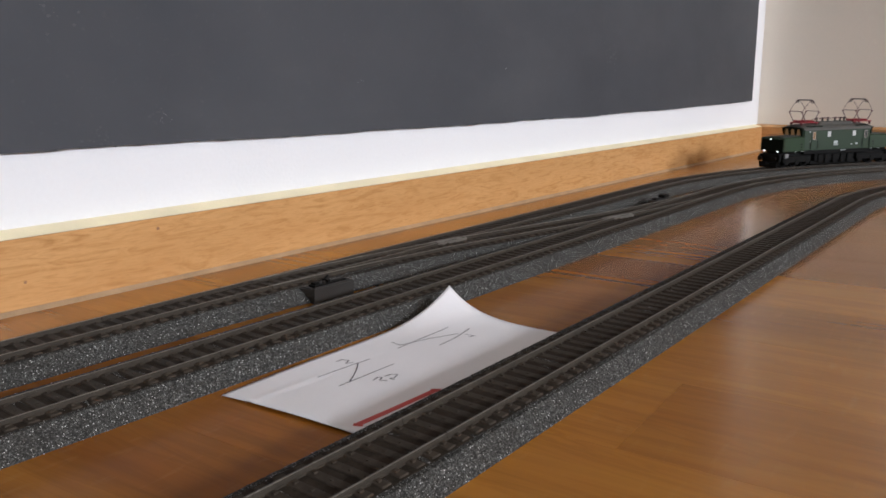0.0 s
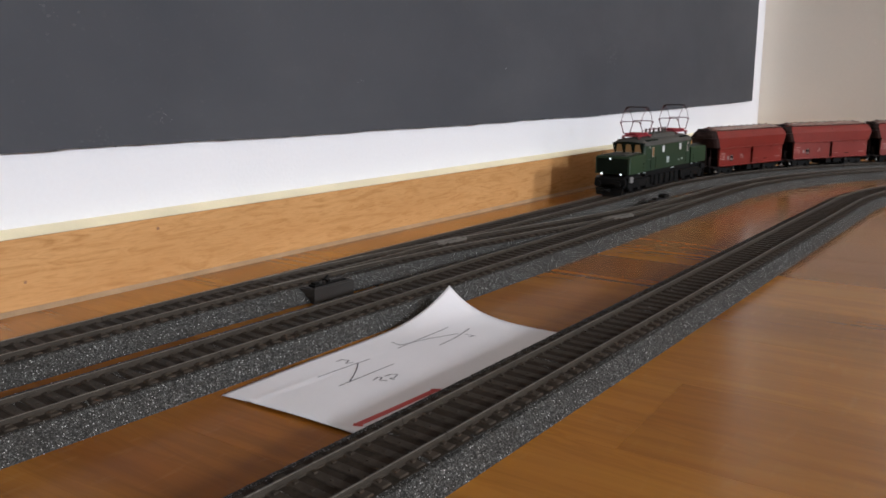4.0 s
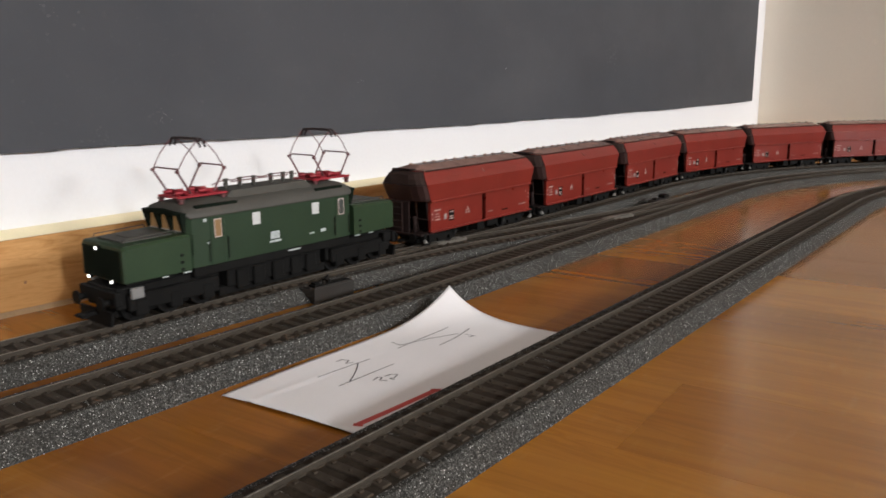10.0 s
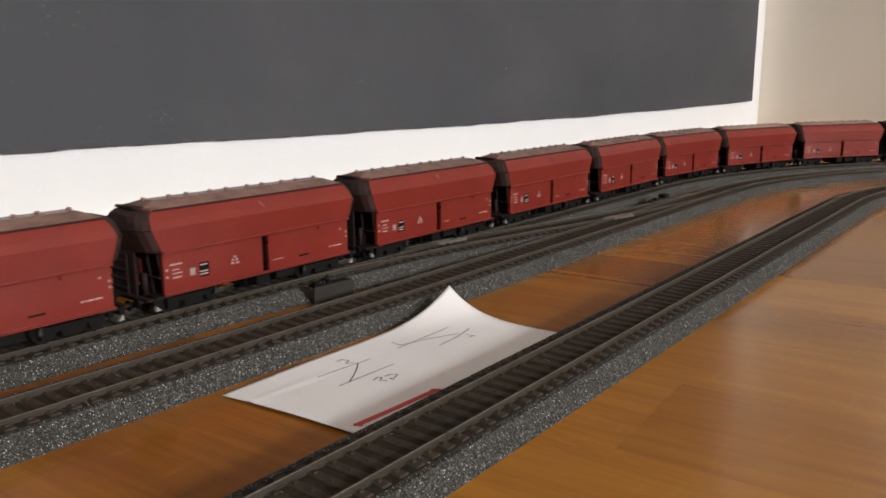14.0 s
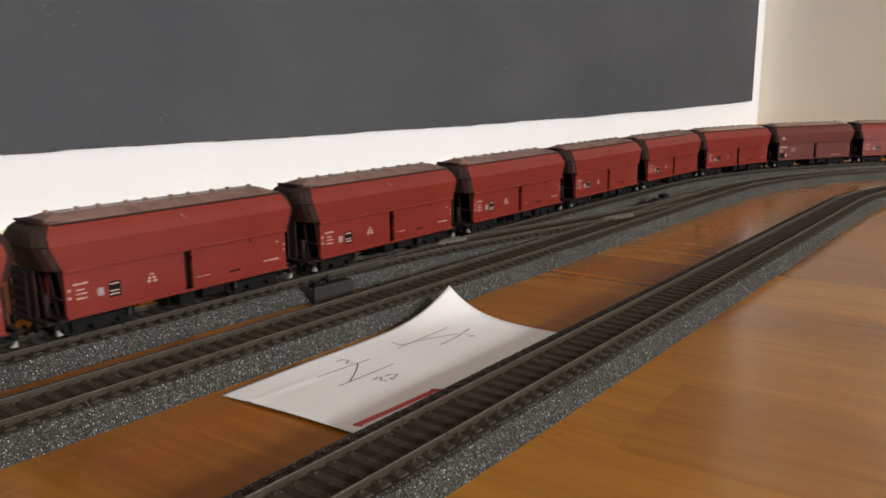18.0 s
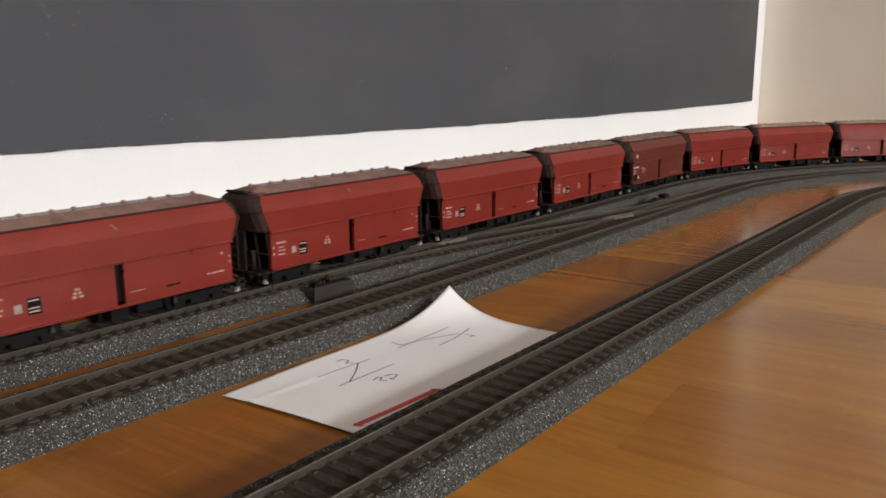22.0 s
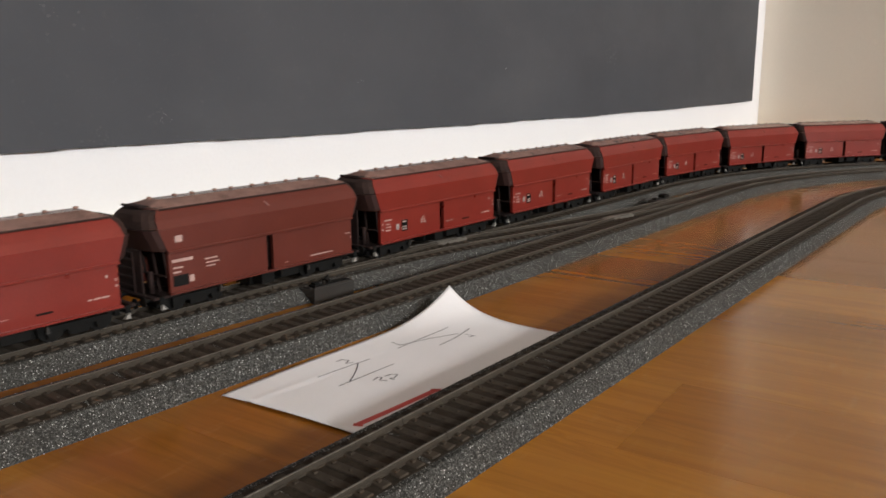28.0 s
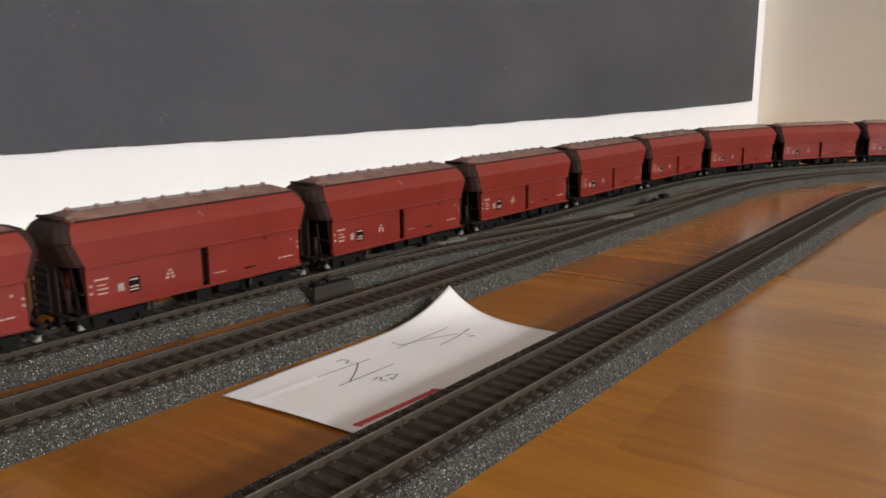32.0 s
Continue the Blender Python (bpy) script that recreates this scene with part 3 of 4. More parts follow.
for pts in ([(0.1948, 0.2182), (0.2059, 0.2178), (0.2225, 0.2167)], [(0.2109, 0.2246), (0.2142, 0.2247), (0.2152, 0.2218), (0.2118, 0.2201), (0.2149, 0.2186)],
            [(0.2161, 0.2173), (0.2102, 0.2124), (0.2041, 0.2082), (0.1995, 0.2055)], [(0.1938, 0.2054), (0.2239, 0.2049)],
            [(0.2057, 0.1992), (0.2095, 0.2001), (0.2100, 0.1985), (0.2073, 0.1972), (0.2087, 0.1944)],
            [(0.2115, 0.1984), (0.2148, 0.1981), (0.2159, 0.1956), (0.2123, 0.1944), (0.2110, 0.1953), (0.2111, 0.1931)],
            [(0.2432, 0.2236), (0.2426, 0.2181)], [(0.2394, 0.2165), (0.2571, 0.2168), (0.2737, 0.2162)], [(0.2423, 0.2185), (0.2574, 0.2139), (0.2708, 0.2077)],
            [(0.2531, 0.2046), (0.2649, 0.2054), (0.2790, 0.2078)], [(0.2715, 0.2044), (0.2724, 0.2006)], [(0.2700, 0.2013), (0.2729, 0.2000)]):
    stroke("pen_stroke", pts, 0.00048, M_INK)
stroke("red_bar", [(0.1722, 0.1753), (0.2137, 0.1739)], 0.0027, M_REDINK)
stroke("red_bar", [(0.1722, 0.1764), (0.1740, 0.1736)], 0.0022, M_REDINK)
stroke("red_bar", [(0.2120, 0.1758), (0.2142, 0.1726)], 0.0016, M_REDINK)


# ---------- hopper wagons ----------
def wheelset(parent, x, r=0.0055):
    b = bmesh.new()
    rod(b, (0, -0.009, 0), (0, 0.009, 0), 0.001)
    for y in (-0.0083, 0.0083):
        sgn = 1 if y > 0 else -1
        rod(b, (0, y - 0.0014 * sgn, 0), (0, y + 0.0012 * sgn, 0), r, 18)
    o = part("wheelset", b, M_BLACK, parent)
    o.location = (x, 0, RAIL_TOP + r)
    return o


# profile of the hopper, half: (y, z)
HOP = [(0.0165, 0.0208), (0.0165, 0.0388), (0.0174, 0.0396), (0.0175, 0.0412), (0.0181, 0.0506), (0.0160, 0.0541), (0.0142, 0.0566), (0.0128, 0.0583)]
ROOF = [(0.0130, 0.0585), (0.0118, 0.0591), (0.0042, 0.0615), (-0.0042, 0.0615), (-0.0118, 0.0591), (-0.0130, 0.0585)]


BULGE = {-1: (0.0000, 0.0008, 0.0049, 0.0044, 0.0032, 0.0014), 1: (0.0000, 0.0006, 0.0034, 0.0030, 0.0018, 0.0002)}   # how far each end of the hopper swells, by height


def wagon(body_mat, dark):
    w = thing("hopper_wagon", "dark brown-red model hopper wagon with white lettering" if dark else "red model hopper wagon with a dusty brown roof",
              "model wagon", group="train of hopper wagons")
    L = 0.0564
    # lower side walls, one each side
    for sy in (-1, 1):
        b = bmesh.new()
        pr = [(sy * y, z) for y, z in HOP[:2]]
        inner = [(sy * (y - 0.002), z) for y, z in HOP[:2]][::-1]
        prism(b, pr + inner, -L, -0.0020)
        prism(b, pr + inner, 0.0020, L)
        box(b, -0.0070, 0.0070, min(sy * 0.0116, sy * 0.0098), max(sy * 0.0116, sy * 0.0098), 0.0215, 0.0388)
        side = part("side_wall", b, body_mat, w)
        b = bmesh.new()
        box(b, -L - 0.0004, L + 0.0004, min(sy * 0.0160, sy * 0.0180), max(sy * 0.0160, sy * 0.0180), 0.0203, 0.0213, 0.0002)
        part("sill", b, body_mat, side)
        b = bmesh.new()
        box(b, -L - 0.0006, L + 0.0006, min(sy * 0.0160, sy * 0.0182), max(sy * 0.0160, sy * 0.0182), 0.0390, 0.0402, 0.0003)
        part("ledge", b, body_mat, side)
        # plate at the back of the slot, near black to paint its shade
        b = bmesh.new()
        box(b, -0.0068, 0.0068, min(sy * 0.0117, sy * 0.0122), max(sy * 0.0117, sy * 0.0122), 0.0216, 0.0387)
        part("slot_plate", b, M_SLOT, side, "plate with the shade of the side wall recess in its colour")
        if sy < 0:
            marks(side, dark)
        for x in (-0.0290, 0.0260):
            b = bmesh.new()
            loft(b, [[(x - 0.0009, y, 0.0160), (x + 0.0009, y, 0.0160), (x, y, 0.0200)] for y in (sy * 0.0142, sy * 0.0152)])
            part("bracket", b, M_BOX, side, "dark metal bracket")
    # upper hopper
    b = bmesh.new()
    up = [(y, z) for y, z in HOP[2:]]
    ring = up + [(-y, z) for y, z in up[::-1]]
    loft(b, [[(sx * (L + dx), y, z) for (y, z), dx in zip(ring, BULGE[sx] + BULGE[sx][::-1])] for sx in (-1, 1)])
    hop = part("hopper", b, body_mat, w)
    for sy in (-1, 1):
        b = bmesh.new()
        rod(b, (0.0008, sy * 0.0166, 0.0534), (-0.0012, sy * 0.0151, 0.0556), 0.00045)
        part("latch", b, M_LATCH, hop)
    # end panels, oxide paint with the shade of the ends put into its colour
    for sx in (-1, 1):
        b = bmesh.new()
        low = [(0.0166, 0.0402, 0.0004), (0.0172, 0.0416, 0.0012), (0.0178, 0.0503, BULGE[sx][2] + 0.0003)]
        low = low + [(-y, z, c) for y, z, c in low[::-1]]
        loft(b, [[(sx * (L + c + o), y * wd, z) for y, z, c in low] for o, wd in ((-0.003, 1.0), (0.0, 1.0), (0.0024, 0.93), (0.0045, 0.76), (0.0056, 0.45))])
        end = part("end_panel", b, M_BARREL, w, "rounded brown-red end panel with its shade in the colour")
        # added plate, its near-black colour stands for the shade under the end
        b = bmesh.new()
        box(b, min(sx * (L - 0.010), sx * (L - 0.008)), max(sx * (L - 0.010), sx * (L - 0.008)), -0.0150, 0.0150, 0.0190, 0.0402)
        part("back_plate", b, M_END, end, "added plate with the shade under the rounded end in its colour")
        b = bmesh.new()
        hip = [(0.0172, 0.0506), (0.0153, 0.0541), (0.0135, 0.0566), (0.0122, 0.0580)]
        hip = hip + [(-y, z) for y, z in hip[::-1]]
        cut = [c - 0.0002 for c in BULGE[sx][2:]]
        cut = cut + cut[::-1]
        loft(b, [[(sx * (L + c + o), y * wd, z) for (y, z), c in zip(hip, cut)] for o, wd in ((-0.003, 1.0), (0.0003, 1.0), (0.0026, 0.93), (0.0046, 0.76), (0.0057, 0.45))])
        part("end_slope", b, M_HIP, end, "sloping brown end with its shade in the colour")
        for y in (-0.0135, -0.0045, 0.0045, 0.0135):
            b = bmesh.new()
            rod(b, (sx * (L - 0.002), y, 0.0190), (sx * (L + 0.0005), y, 0.0405), 0.0007)
            part("strut", b, M_END, end)
        for z, mat in ((0.0285, M_END), (0.0402, M_BROWN)):
            b = bmesh.new()
            rod(b, (sx * (L + 0.0010), -0.0150, z), (sx * (L + 0.0010), 0.0150, z), 0.0005)
            part("crossbar", b, mat, end)
        b = bmesh.new()
        polyrod(b, [(sx * (L + 0.0070), 0.0010, 0.0196), (sx * (L + 0.0070), 0.0010, 0.0385), (sx * (L + 0.0070), 0.0165, 0.0385), (sx * (L + 0.0070), 0.0165, 0.0196)], 0.0006)
        ladder = part("ladder", b, M_END, w, "black end ladder")
        for q in range(4):
            b = bmesh.new()
            rod(b, (sx * (L + 0.0070), 0.0008, 0.0225 + q * 0.0042), (sx * (L + 0.0070), 0.0167, 0.0225 + q * 0.0042), 0.0007)
            part("rung", b, M_END, ladder)
        b = bmesh.new()
        box(b, min(sx * (L - 0.006), sx * (L + 0.0076)), max(sx * (L - 0.006), sx * (L + 0.0076)), -0.0150, 0.0168, 0.0188, 0.0200, 0.0002)
        rod(b, (sx * (L + 0.0030), -0.006, 0.0199), (sx * (L + 0.0030), -0.006, 0.0300), 0.0012, 8)
        part("end_platform", b, M_END, end)
        # added plate that fills the gap between wagons with painted shade
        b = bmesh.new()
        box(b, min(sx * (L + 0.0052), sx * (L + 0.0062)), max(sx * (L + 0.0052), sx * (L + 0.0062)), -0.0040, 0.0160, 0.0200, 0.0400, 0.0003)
        part("end_screen", b, M_END, end, "added dark plate standing in for the shade behind the end ladder")
    # roof with hinge knobs and end flaps
    b = bmesh.new()
    pr = ROOF + [(-0.0126, 0.0576), (0.0126, 0.0576)]
    loft(b, [[(x, y, min(z, 0.0588) if abs(x) > 0.0555 else z) for y, z in pr] for x in (-0.0574, -0.0510, 0.0, 0.0510, 0.0574)])
    roof = part("roof", b, M_ROOF, w, "dusty brown roof")
    for k in range(10):
        for y in (0.0032,):
            b = bmesh.new()
            x = -0.0505 + k * 0.0112 + (0.0009 if k % 2 else -0.0009)
            z = 0.0615
            box(b, x - 0.0009, x + 0.0009, y - 0.0010, y + 0.0010, z - 0.0006, z + 0.0007, 0.0003)
            part("roof_knob", b, M_ROOF, roof)
    for sy in (-1, 1):
        b = bmesh.new()
        # thin dark line under the roof rim, in the shaded end brown
        box(b, -0.0572, 0.0572, sy * 0.0131 - 0.0005, sy * 0.0131 + 0.0005, 0.0579, 0.0588, 0.0003)
        part("roof_edge", b, M_HIP, roof)
    for sx, reach, z in ((-1, 0.0612, 0.0586), (1, 0.0590, 0.0572)):
        b = bmesh.new()
        box(b, min(sx * 0.0550, sx * reach), max(sx * 0.0550, sx * reach), -0.0050, 0.0110, z, z + 0.0007, 0.0002)
        rod(b, (sx * (reach - 0.0004), -0.004, z + 0.0008), (sx * (reach - 0.0004), 0.010, z + 0.0008), 0.0005)
        part("end_walkway", b, M_END, roof)
    # chassis: a middle frame, with the end beams, headstocks and boxes fixed to it
    b = bmesh.new()
    box(b, -0.0055, 0.0435, -0.0105, 0.0105, 0.0176, 0.0195, 0.0003)
    frame_part = part("chassis", b, M_BLACK, w, "black chassis")
    pieces = [("beam", -0.0600, -0.0215, -0.0105, 0.0105, 0.0176, 0.0195), ("beam", -0.0580, -0.0215, -0.0062, 0.0062, 0.0126, 0.0176),
              ("beam", -0.0055, 0.0435, -0.0062, 0.0062, 0.0126, 0.0176), ("beam", 0.0565, 0.0592, -0.0105, 0.0105, 0.0150, 0.0195),
              ("headstock", -0.0615, -0.0590, -0.0155, 0.0155, 0.0165, 0.0200), ("headstock", 0.0590, 0.0615, -0.0155, 0.0155, 0.0165, 0.0200),
              ("discharge_box", -0.0040, 0.0040, -0.0140, 0.0140, 0.0140, 0.0203), ("discharge_box", 0.0085, 0.0205, -0.0135, 0.0135, 0.0150, 0.0203)]
    for y in (-0.0092, 0.0092):
        pieces += [("tie_bar", -0.0218, -0.0052, y - 0.0006, y + 0.0006, 0.0196, 0.0203), ("tie_bar", 0.0430, 0.0570, y - 0.0006, y + 0.0006, 0.0196, 0.0203)]
    for kind, *lims in pieces:
        b = bmesh.new()
        box(b, *lims, 0.0002)
        part(kind, b, M_BLACK, frame_part)
    for sx in (-1, 1):
        for y in (-0.0100, 0.0100):
            b = bmesh.new()
            rod(b, (sx * 0.0615, y, 0.0183), (sx * 0.0660, y, 0.0183), 0.0010, 8)
            rod(b, (sx * 0.0660, y, 0.0183), (sx * 0.0667, y, 0.0183), 0.0024, 12)
            part("buffer", b, M_BLACK, frame_part)
        b = bmesh.new()
        box(b, min(sx * 0.0600, sx * 0.0682), max(sx * 0.0600, sx * 0.0682), -0.0016, 0.0016, 0.0142, 0.0160, 0.0003)
        box(b, min(sx * 0.0650, sx * 0.0680), max(sx * 0.0650, sx * 0.0680), -0.0030, 0.0030, 0.0148, 0.0156, 0.0003)
        part("coupler", b, M_BLACK, frame_part)
        b = bmesh.new()
        loft(b, [[(sx * 0.0604, y, 0.0168), (sx * 0.0608, y, 0.0142), (sx * 0.0582, y, 0.0142)] for y in (-0.0158, -0.0140)])
        part("step", b, M_STEP, frame_part, "pale grey step")
    for sx in (-1, 1):
        b = bmesh.new()
        box(b, sx * 0.0400 - 0.0025, sx * 0.0400 + 0.0025, -0.0106, 0.0106, 0.0150, 0.0176)
        bo = part("bogie", b, M_BLACK, w, "black bogie")
        for sy in (-1, 1):
            y0, y1 = sorted((sy * 0.0108, sy * 0.0124))
            b = bmesh.new()
            ring = [(-0.0132, 0.0178), (0.0132, 0.0178), (0.0132, 0.0158), (0.0129, 0.0130), (0.0077, 0.0130), (0.0070, 0.0156), (0.0045, 0.0150), (0.0040, 0.0126), (-0.0040, 0.0126), (-0.0045, 0.0150),
                    (-0.0070, 0.0156), (-0.0077, 0.0130), (-0.0129, 0.0130), (-0.0132, 0.0158)]
            loft(b, [[(sx * 0.0400 + x, y, z) for x, z in ring] for y in (y0, y1)])
            part("side_frame", b, M_BLACK, bo)
        for dx in (-0.0103, 0.0103):
            wheelset(bo, sx * 0.0400 + dx)
    return w


def marks(side, dark):
    """White lettering panels of the side, as plain bars, and the small plates."""
    y = -0.01652
    rows = [(-0.0530, -0.0468, 0.0338, 0.0010), (-0.0520, -0.0484, 0.0314, 0.0007), (-0.0520, -0.0472, 0.0297, 0.0007), (-0.0520, -0.0476, 0.0278, 0.0008),
            (0.0042, 0.0112, 0.0258, 0.0004), (0.0424, 0.0442, 0.0262, 0.0009), (0.0450, 0.0478, 0.0262, 0.0009), (0.0484, 0.0516, 0.0262, 0.0009)]
    if dark:
        rows = [(-0.0548, -0.0440, 0.0352, 0.0018), (-0.0545, -0.0495, 0.0320, 0.0010), (-0.0545, -0.0505, 0.0300, 0.0010), (-0.0380, -0.0310, 0.0335, 0.0008),
                (-0.0375, -0.0300, 0.0317, 0.0007), (-0.0375, -0.0325, 0.0300, 0.0007), (0.0090, 0.0110, 0.0232, 0.0005), (0.0260, 0.0420, 0.0236, 0.0007), (0.0515, 0.0558, 0.0315, 0.0006)]
    for x0, x1, z, hgt in rows:
        hgt *= 0.75
        b = bmesh.new()
        box(b, x0, x1, y - 0.00012, y, z - hgt / 2, z + hgt / 2)
        part("lettering", b, M_MARK, side)
    squares = [(-0.0548, 0.0318, 0.0011), (-0.0548, 0.0286, 0.0011), (0.0552, 0.0326, 0.0010), (0.0552, 0.0300, 0.0010), (0.0512, 0.0346, 0.0011)] if not dark else [(0.0560, 0.0290, 0.0008)]
    for x, z, r in squares:
        b = bmesh.new()
        box(b, x - r / 2, x + r / 2, y - 0.00014, y, z - r / 2, z + r / 2)
        part("lettering", b, M_MARK, side)
    if not dark:
        for x0, x1, z0, z1, mat in ((-0.0432, -0.0404, 0.0272, 0.0306, M_PLATE), (-0.0382, -0.0330, 0.0256, 0.0322, M_BLACK)):
            b = bmesh.new()
            box(b, x0, x1, y - 0.00014, y, z0, z1)
            pl = part("plate", b, mat, side)
            if mat is M_BLACK:
                for z in (0.0268, 0.0282, 0.0312):
                    b = bmesh.new()
                    box(b, x0 + 0.0003, x1 - 0.0008, y - 0.00025, y - 0.00014, z - 0.0003, z + 0.0003)
                    part("lettering", b, M_MARK, pl)
        for x, z, wd in ((-0.0184, 0.0318, 0.0018), (-0.0184, 0.0302, 0.0034), (-0.0184, 0.0287, 0.0046)):
            for x0, x1 in ((x - wd / 2, x - wd / 6), (x + wd / 8, x + wd / 2)):
                b = bmesh.new()
                box(b, x0, x1, y - 0.00014, y, z - 0.0005, z + 0.0005)
                part("emblem_bar", b, M_MARK, side)
        b = bmesh.new()
        box(b, 0.0215, 0.0280, y - 0.00030, y, 0.0246, 0.0254)
        part("grip", b, M_BLACK, side)
    else:
        for x0, x1, z0, z1, mat in ((-0.0548, -0.0470, 0.0235, 0.0285, M_BLACK), (-0.0465, -0.0440, 0.0245, 0.0275, M_MARK)):
            b = bmesh.new()
            box(b, x0, x1, y - 0.00014, y, z0, z1)
            part("plate", b, mat, side)
        b = bmesh.new()
        loft(b, [[(x, -0.01752 - 0.063 * (z - 0.0412) - o, z) for x, z in ((-0.0535, 0.0438), (-0.0497, 0.0438), (-0.0497, 0.0468), (-0.0535, 0.0468))] for o in (0.0, 0.00025)])
        part("plate", b, M_MARK, side)


N_WAGONS = 19
proto = wagon(M_RED, False)
dark_one = wagon(M_BROWN, True)
WAGONS = []
for k in range(1, N_WAGONS + 1):
    if k == 1:
        WAGONS.append(proto)
    elif k == 10:
        WAGONS.append(dark_one)
    else:
        WAGONS.append(copy_thing(proto, Matrix.Identity(4)))


# ---------- locomotive: u = 0 at the front lamps, x = u - 0.086 ----------
UC = 0.086
loco = thing("electric_locomotive", "green model electric locomotive with raised red pantographs", "model locomotive")


def loco_part(name, bm, mat, parent=None, label="", smooth=False):
    bmesh.ops.translate(bm, vec=(-UC, 0, 0), verts=bm.verts)
    return part(name, bm, mat, parent or loco, label, smooth)


def arch(half, z0, ze, zc, n=8):
    """Cross-section: straight sides to ze, then a low arch up to zc."""
    pts = [(half, z0), (half, ze)]
    for k in range(1, n):
        a = math.pi * k / n
        pts.append((half * math.cos(a), ze + (zc - ze) * math.sin(a) ** 0.8))
    return pts + [(-half, ze), (-half, z0)]


def build_loco():
    hoods = []
    for end in (0, 1):
        def ux(u):
            return u if end == 0 else 0.1725 - u
        b = bmesh.new()
        rings = []
        for u, half, zt in ((0.0018, 0.0166, 0.0446), (0.0030, 0.0173, 0.0454), (0.0345, 0.0173, 0.0462)):
            rings.append([(ux(u), y, z) for y, z in [(half, 0.0298), (half, zt - 0.0012), (half - 0.0012, zt), (0, zt + 0.0004), (-half + 0.0012, zt), (-half, zt - 0.0012), (-half, 0.0298)]])
        loft(b, rings)
        hoods.append(loco_part("hood", b, M_HOOD, loco, "green front hood" if end == 0 else "green rear hood"))
        h = hoods[-1]
        b = bmesh.new()
        box(b, min(ux(0.006), ux(0.030)), max(ux(0.006), ux(0.030)), -0.0105, 0.0105, 0.0458, 0.0466, 0.0002)
        box(b, min(ux(0.012), ux(0.024)), max(ux(0.012), ux(0.024)), -0.006, 0.006, 0.0466, 0.0470, 0.0002)
        loco_part("top_plate", b, M_GREY, h)
        for y in (-0.0125, 0.0125):
            b = bmesh.new()
            polyrod(b, [(ux(0.005), y, 0.0452), (ux(0.006), y, 0.0476), (ux(0.030), y, 0.0482), (ux(0.031), y, 0.0458)], 0.00025)
            loco_part("handrail", b, M_GREY, h)
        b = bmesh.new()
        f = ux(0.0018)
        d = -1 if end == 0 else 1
        # dark plate over the whole hood front, its shade is in the colour
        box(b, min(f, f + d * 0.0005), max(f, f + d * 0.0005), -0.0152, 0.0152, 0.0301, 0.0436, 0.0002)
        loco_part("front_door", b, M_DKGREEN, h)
        for y, z, r in ((-0.0095, 0.0299, 0.0007), (0.0095, 0.0299, 0.0007), (0.0012, 0.0435, 0.0007)):
            b = bmesh.new()
            rod(b, (f, y, z), (f + d * 0.0016, y, z), r * 1.35, 12)
            hs = loco_part("lamp_housing", b, M_BLACK, h)
            b = bmesh.new()
            rod(b, (f + d * 0.0016, y, z), (f + d * 0.0020, y, z), r, 12)
            loco_part("headlight", b, M_LAMP if end == 0 else M_PANE, hs, "lit headlight" if end == 0 else "")
        for k in range(3):
            b = bmesh.new()
            box(b, min(ux(0.0290), ux(0.0305)), max(ux(0.0290), ux(0.0305)), -0.0176, -0.0172, 0.0305 + k * 0.0032, 0.0316 + k * 0.0032)
            loco_part("step_slot", b, M_BLACK, h)
        for u0, u1 in ((0.0195, 0.0225), (0.0300, 0.0340)):
            b = bmesh.new()
            box(b, min(ux(u0), ux(u1)), max(ux(u0), ux(u1)), -0.0173, -0.0168, 0.0290, 0.0295)
            loco_part("lettering", b, M_LOGO, h)
        # frame of the hood: black girder, buffer beam, buffers, plough
        b = bmesh.new()
        box(b, min(ux(0.000), ux(0.052)), max(ux(0.000), ux(0.052)), -0.0125, 0.0125, 0.0175, 0.0272, 0.0005)
        box(b, min(ux(0.006), ux(0.034)), max(ux(0.006), ux(0.034)), -0.0110, 0.0110, 0.0270, 0.0299)
        box(b, min(ux(0.002), ux(0.052)), max(ux(0.002), ux(0.052)), -0.0064, 0.0064, 0.0128, 0.0180, 0.0004)
        box(b, min(ux(-0.002), ux(0.001)), max(ux(-0.002), ux(0.001)), -0.0150, 0.0150, 0.0200, 0.0262, 0.0004)
        for y0, y1 in ((-0.0152, -0.0118), (0.0118, 0.0152)):
            box(b, min(ux(0.004), ux(0.050)), max(ux(0.004), ux(0.050)), y0, y1, 0.0165, 0.0240, 0.0006)
            for u in (0.0100, 0.0270, 0.0440):
                box(b, ux(u) - 0.0032, ux(u) + 0.0032, y0 - 0.0004, y1 + 0.0004, 0.0140, 0.0215, 0.0006)
        bog = loco_part("bogie_frame", b, M_BLACK, h, "black bogie frame")
        for y in (-0.0100, 0.0100):
            b = bmesh.new()
            rod(b, (ux(-0.002), y, 0.0215), (ux(-0.0055), y, 0.0215), 0.0014, 10)
            rod(b, (ux(-0.0055), y, 0.0215), (ux(-0.0065), y, 0.0215), 0.0030, 14)
            loco_part("buffer", b, M_BLACK, bog)
        b = bmesh.new()
        box(b, min(ux(-0.011), ux(-0.003)), max(ux(-0.011), ux(-0.003)), -0.0018, 0.0018, 0.0150, 0.0168, 0.0003)
        box(b, min(ux(-0.0110), ux(-0.0085)), max(ux(-0.0110), ux(-0.0085)), -0.0040, 0.0040, 0.0150, 0.0160, 0.0003)
        loco_part("coupler", b, M_BLACK, bog)
        b = bmesh.new()
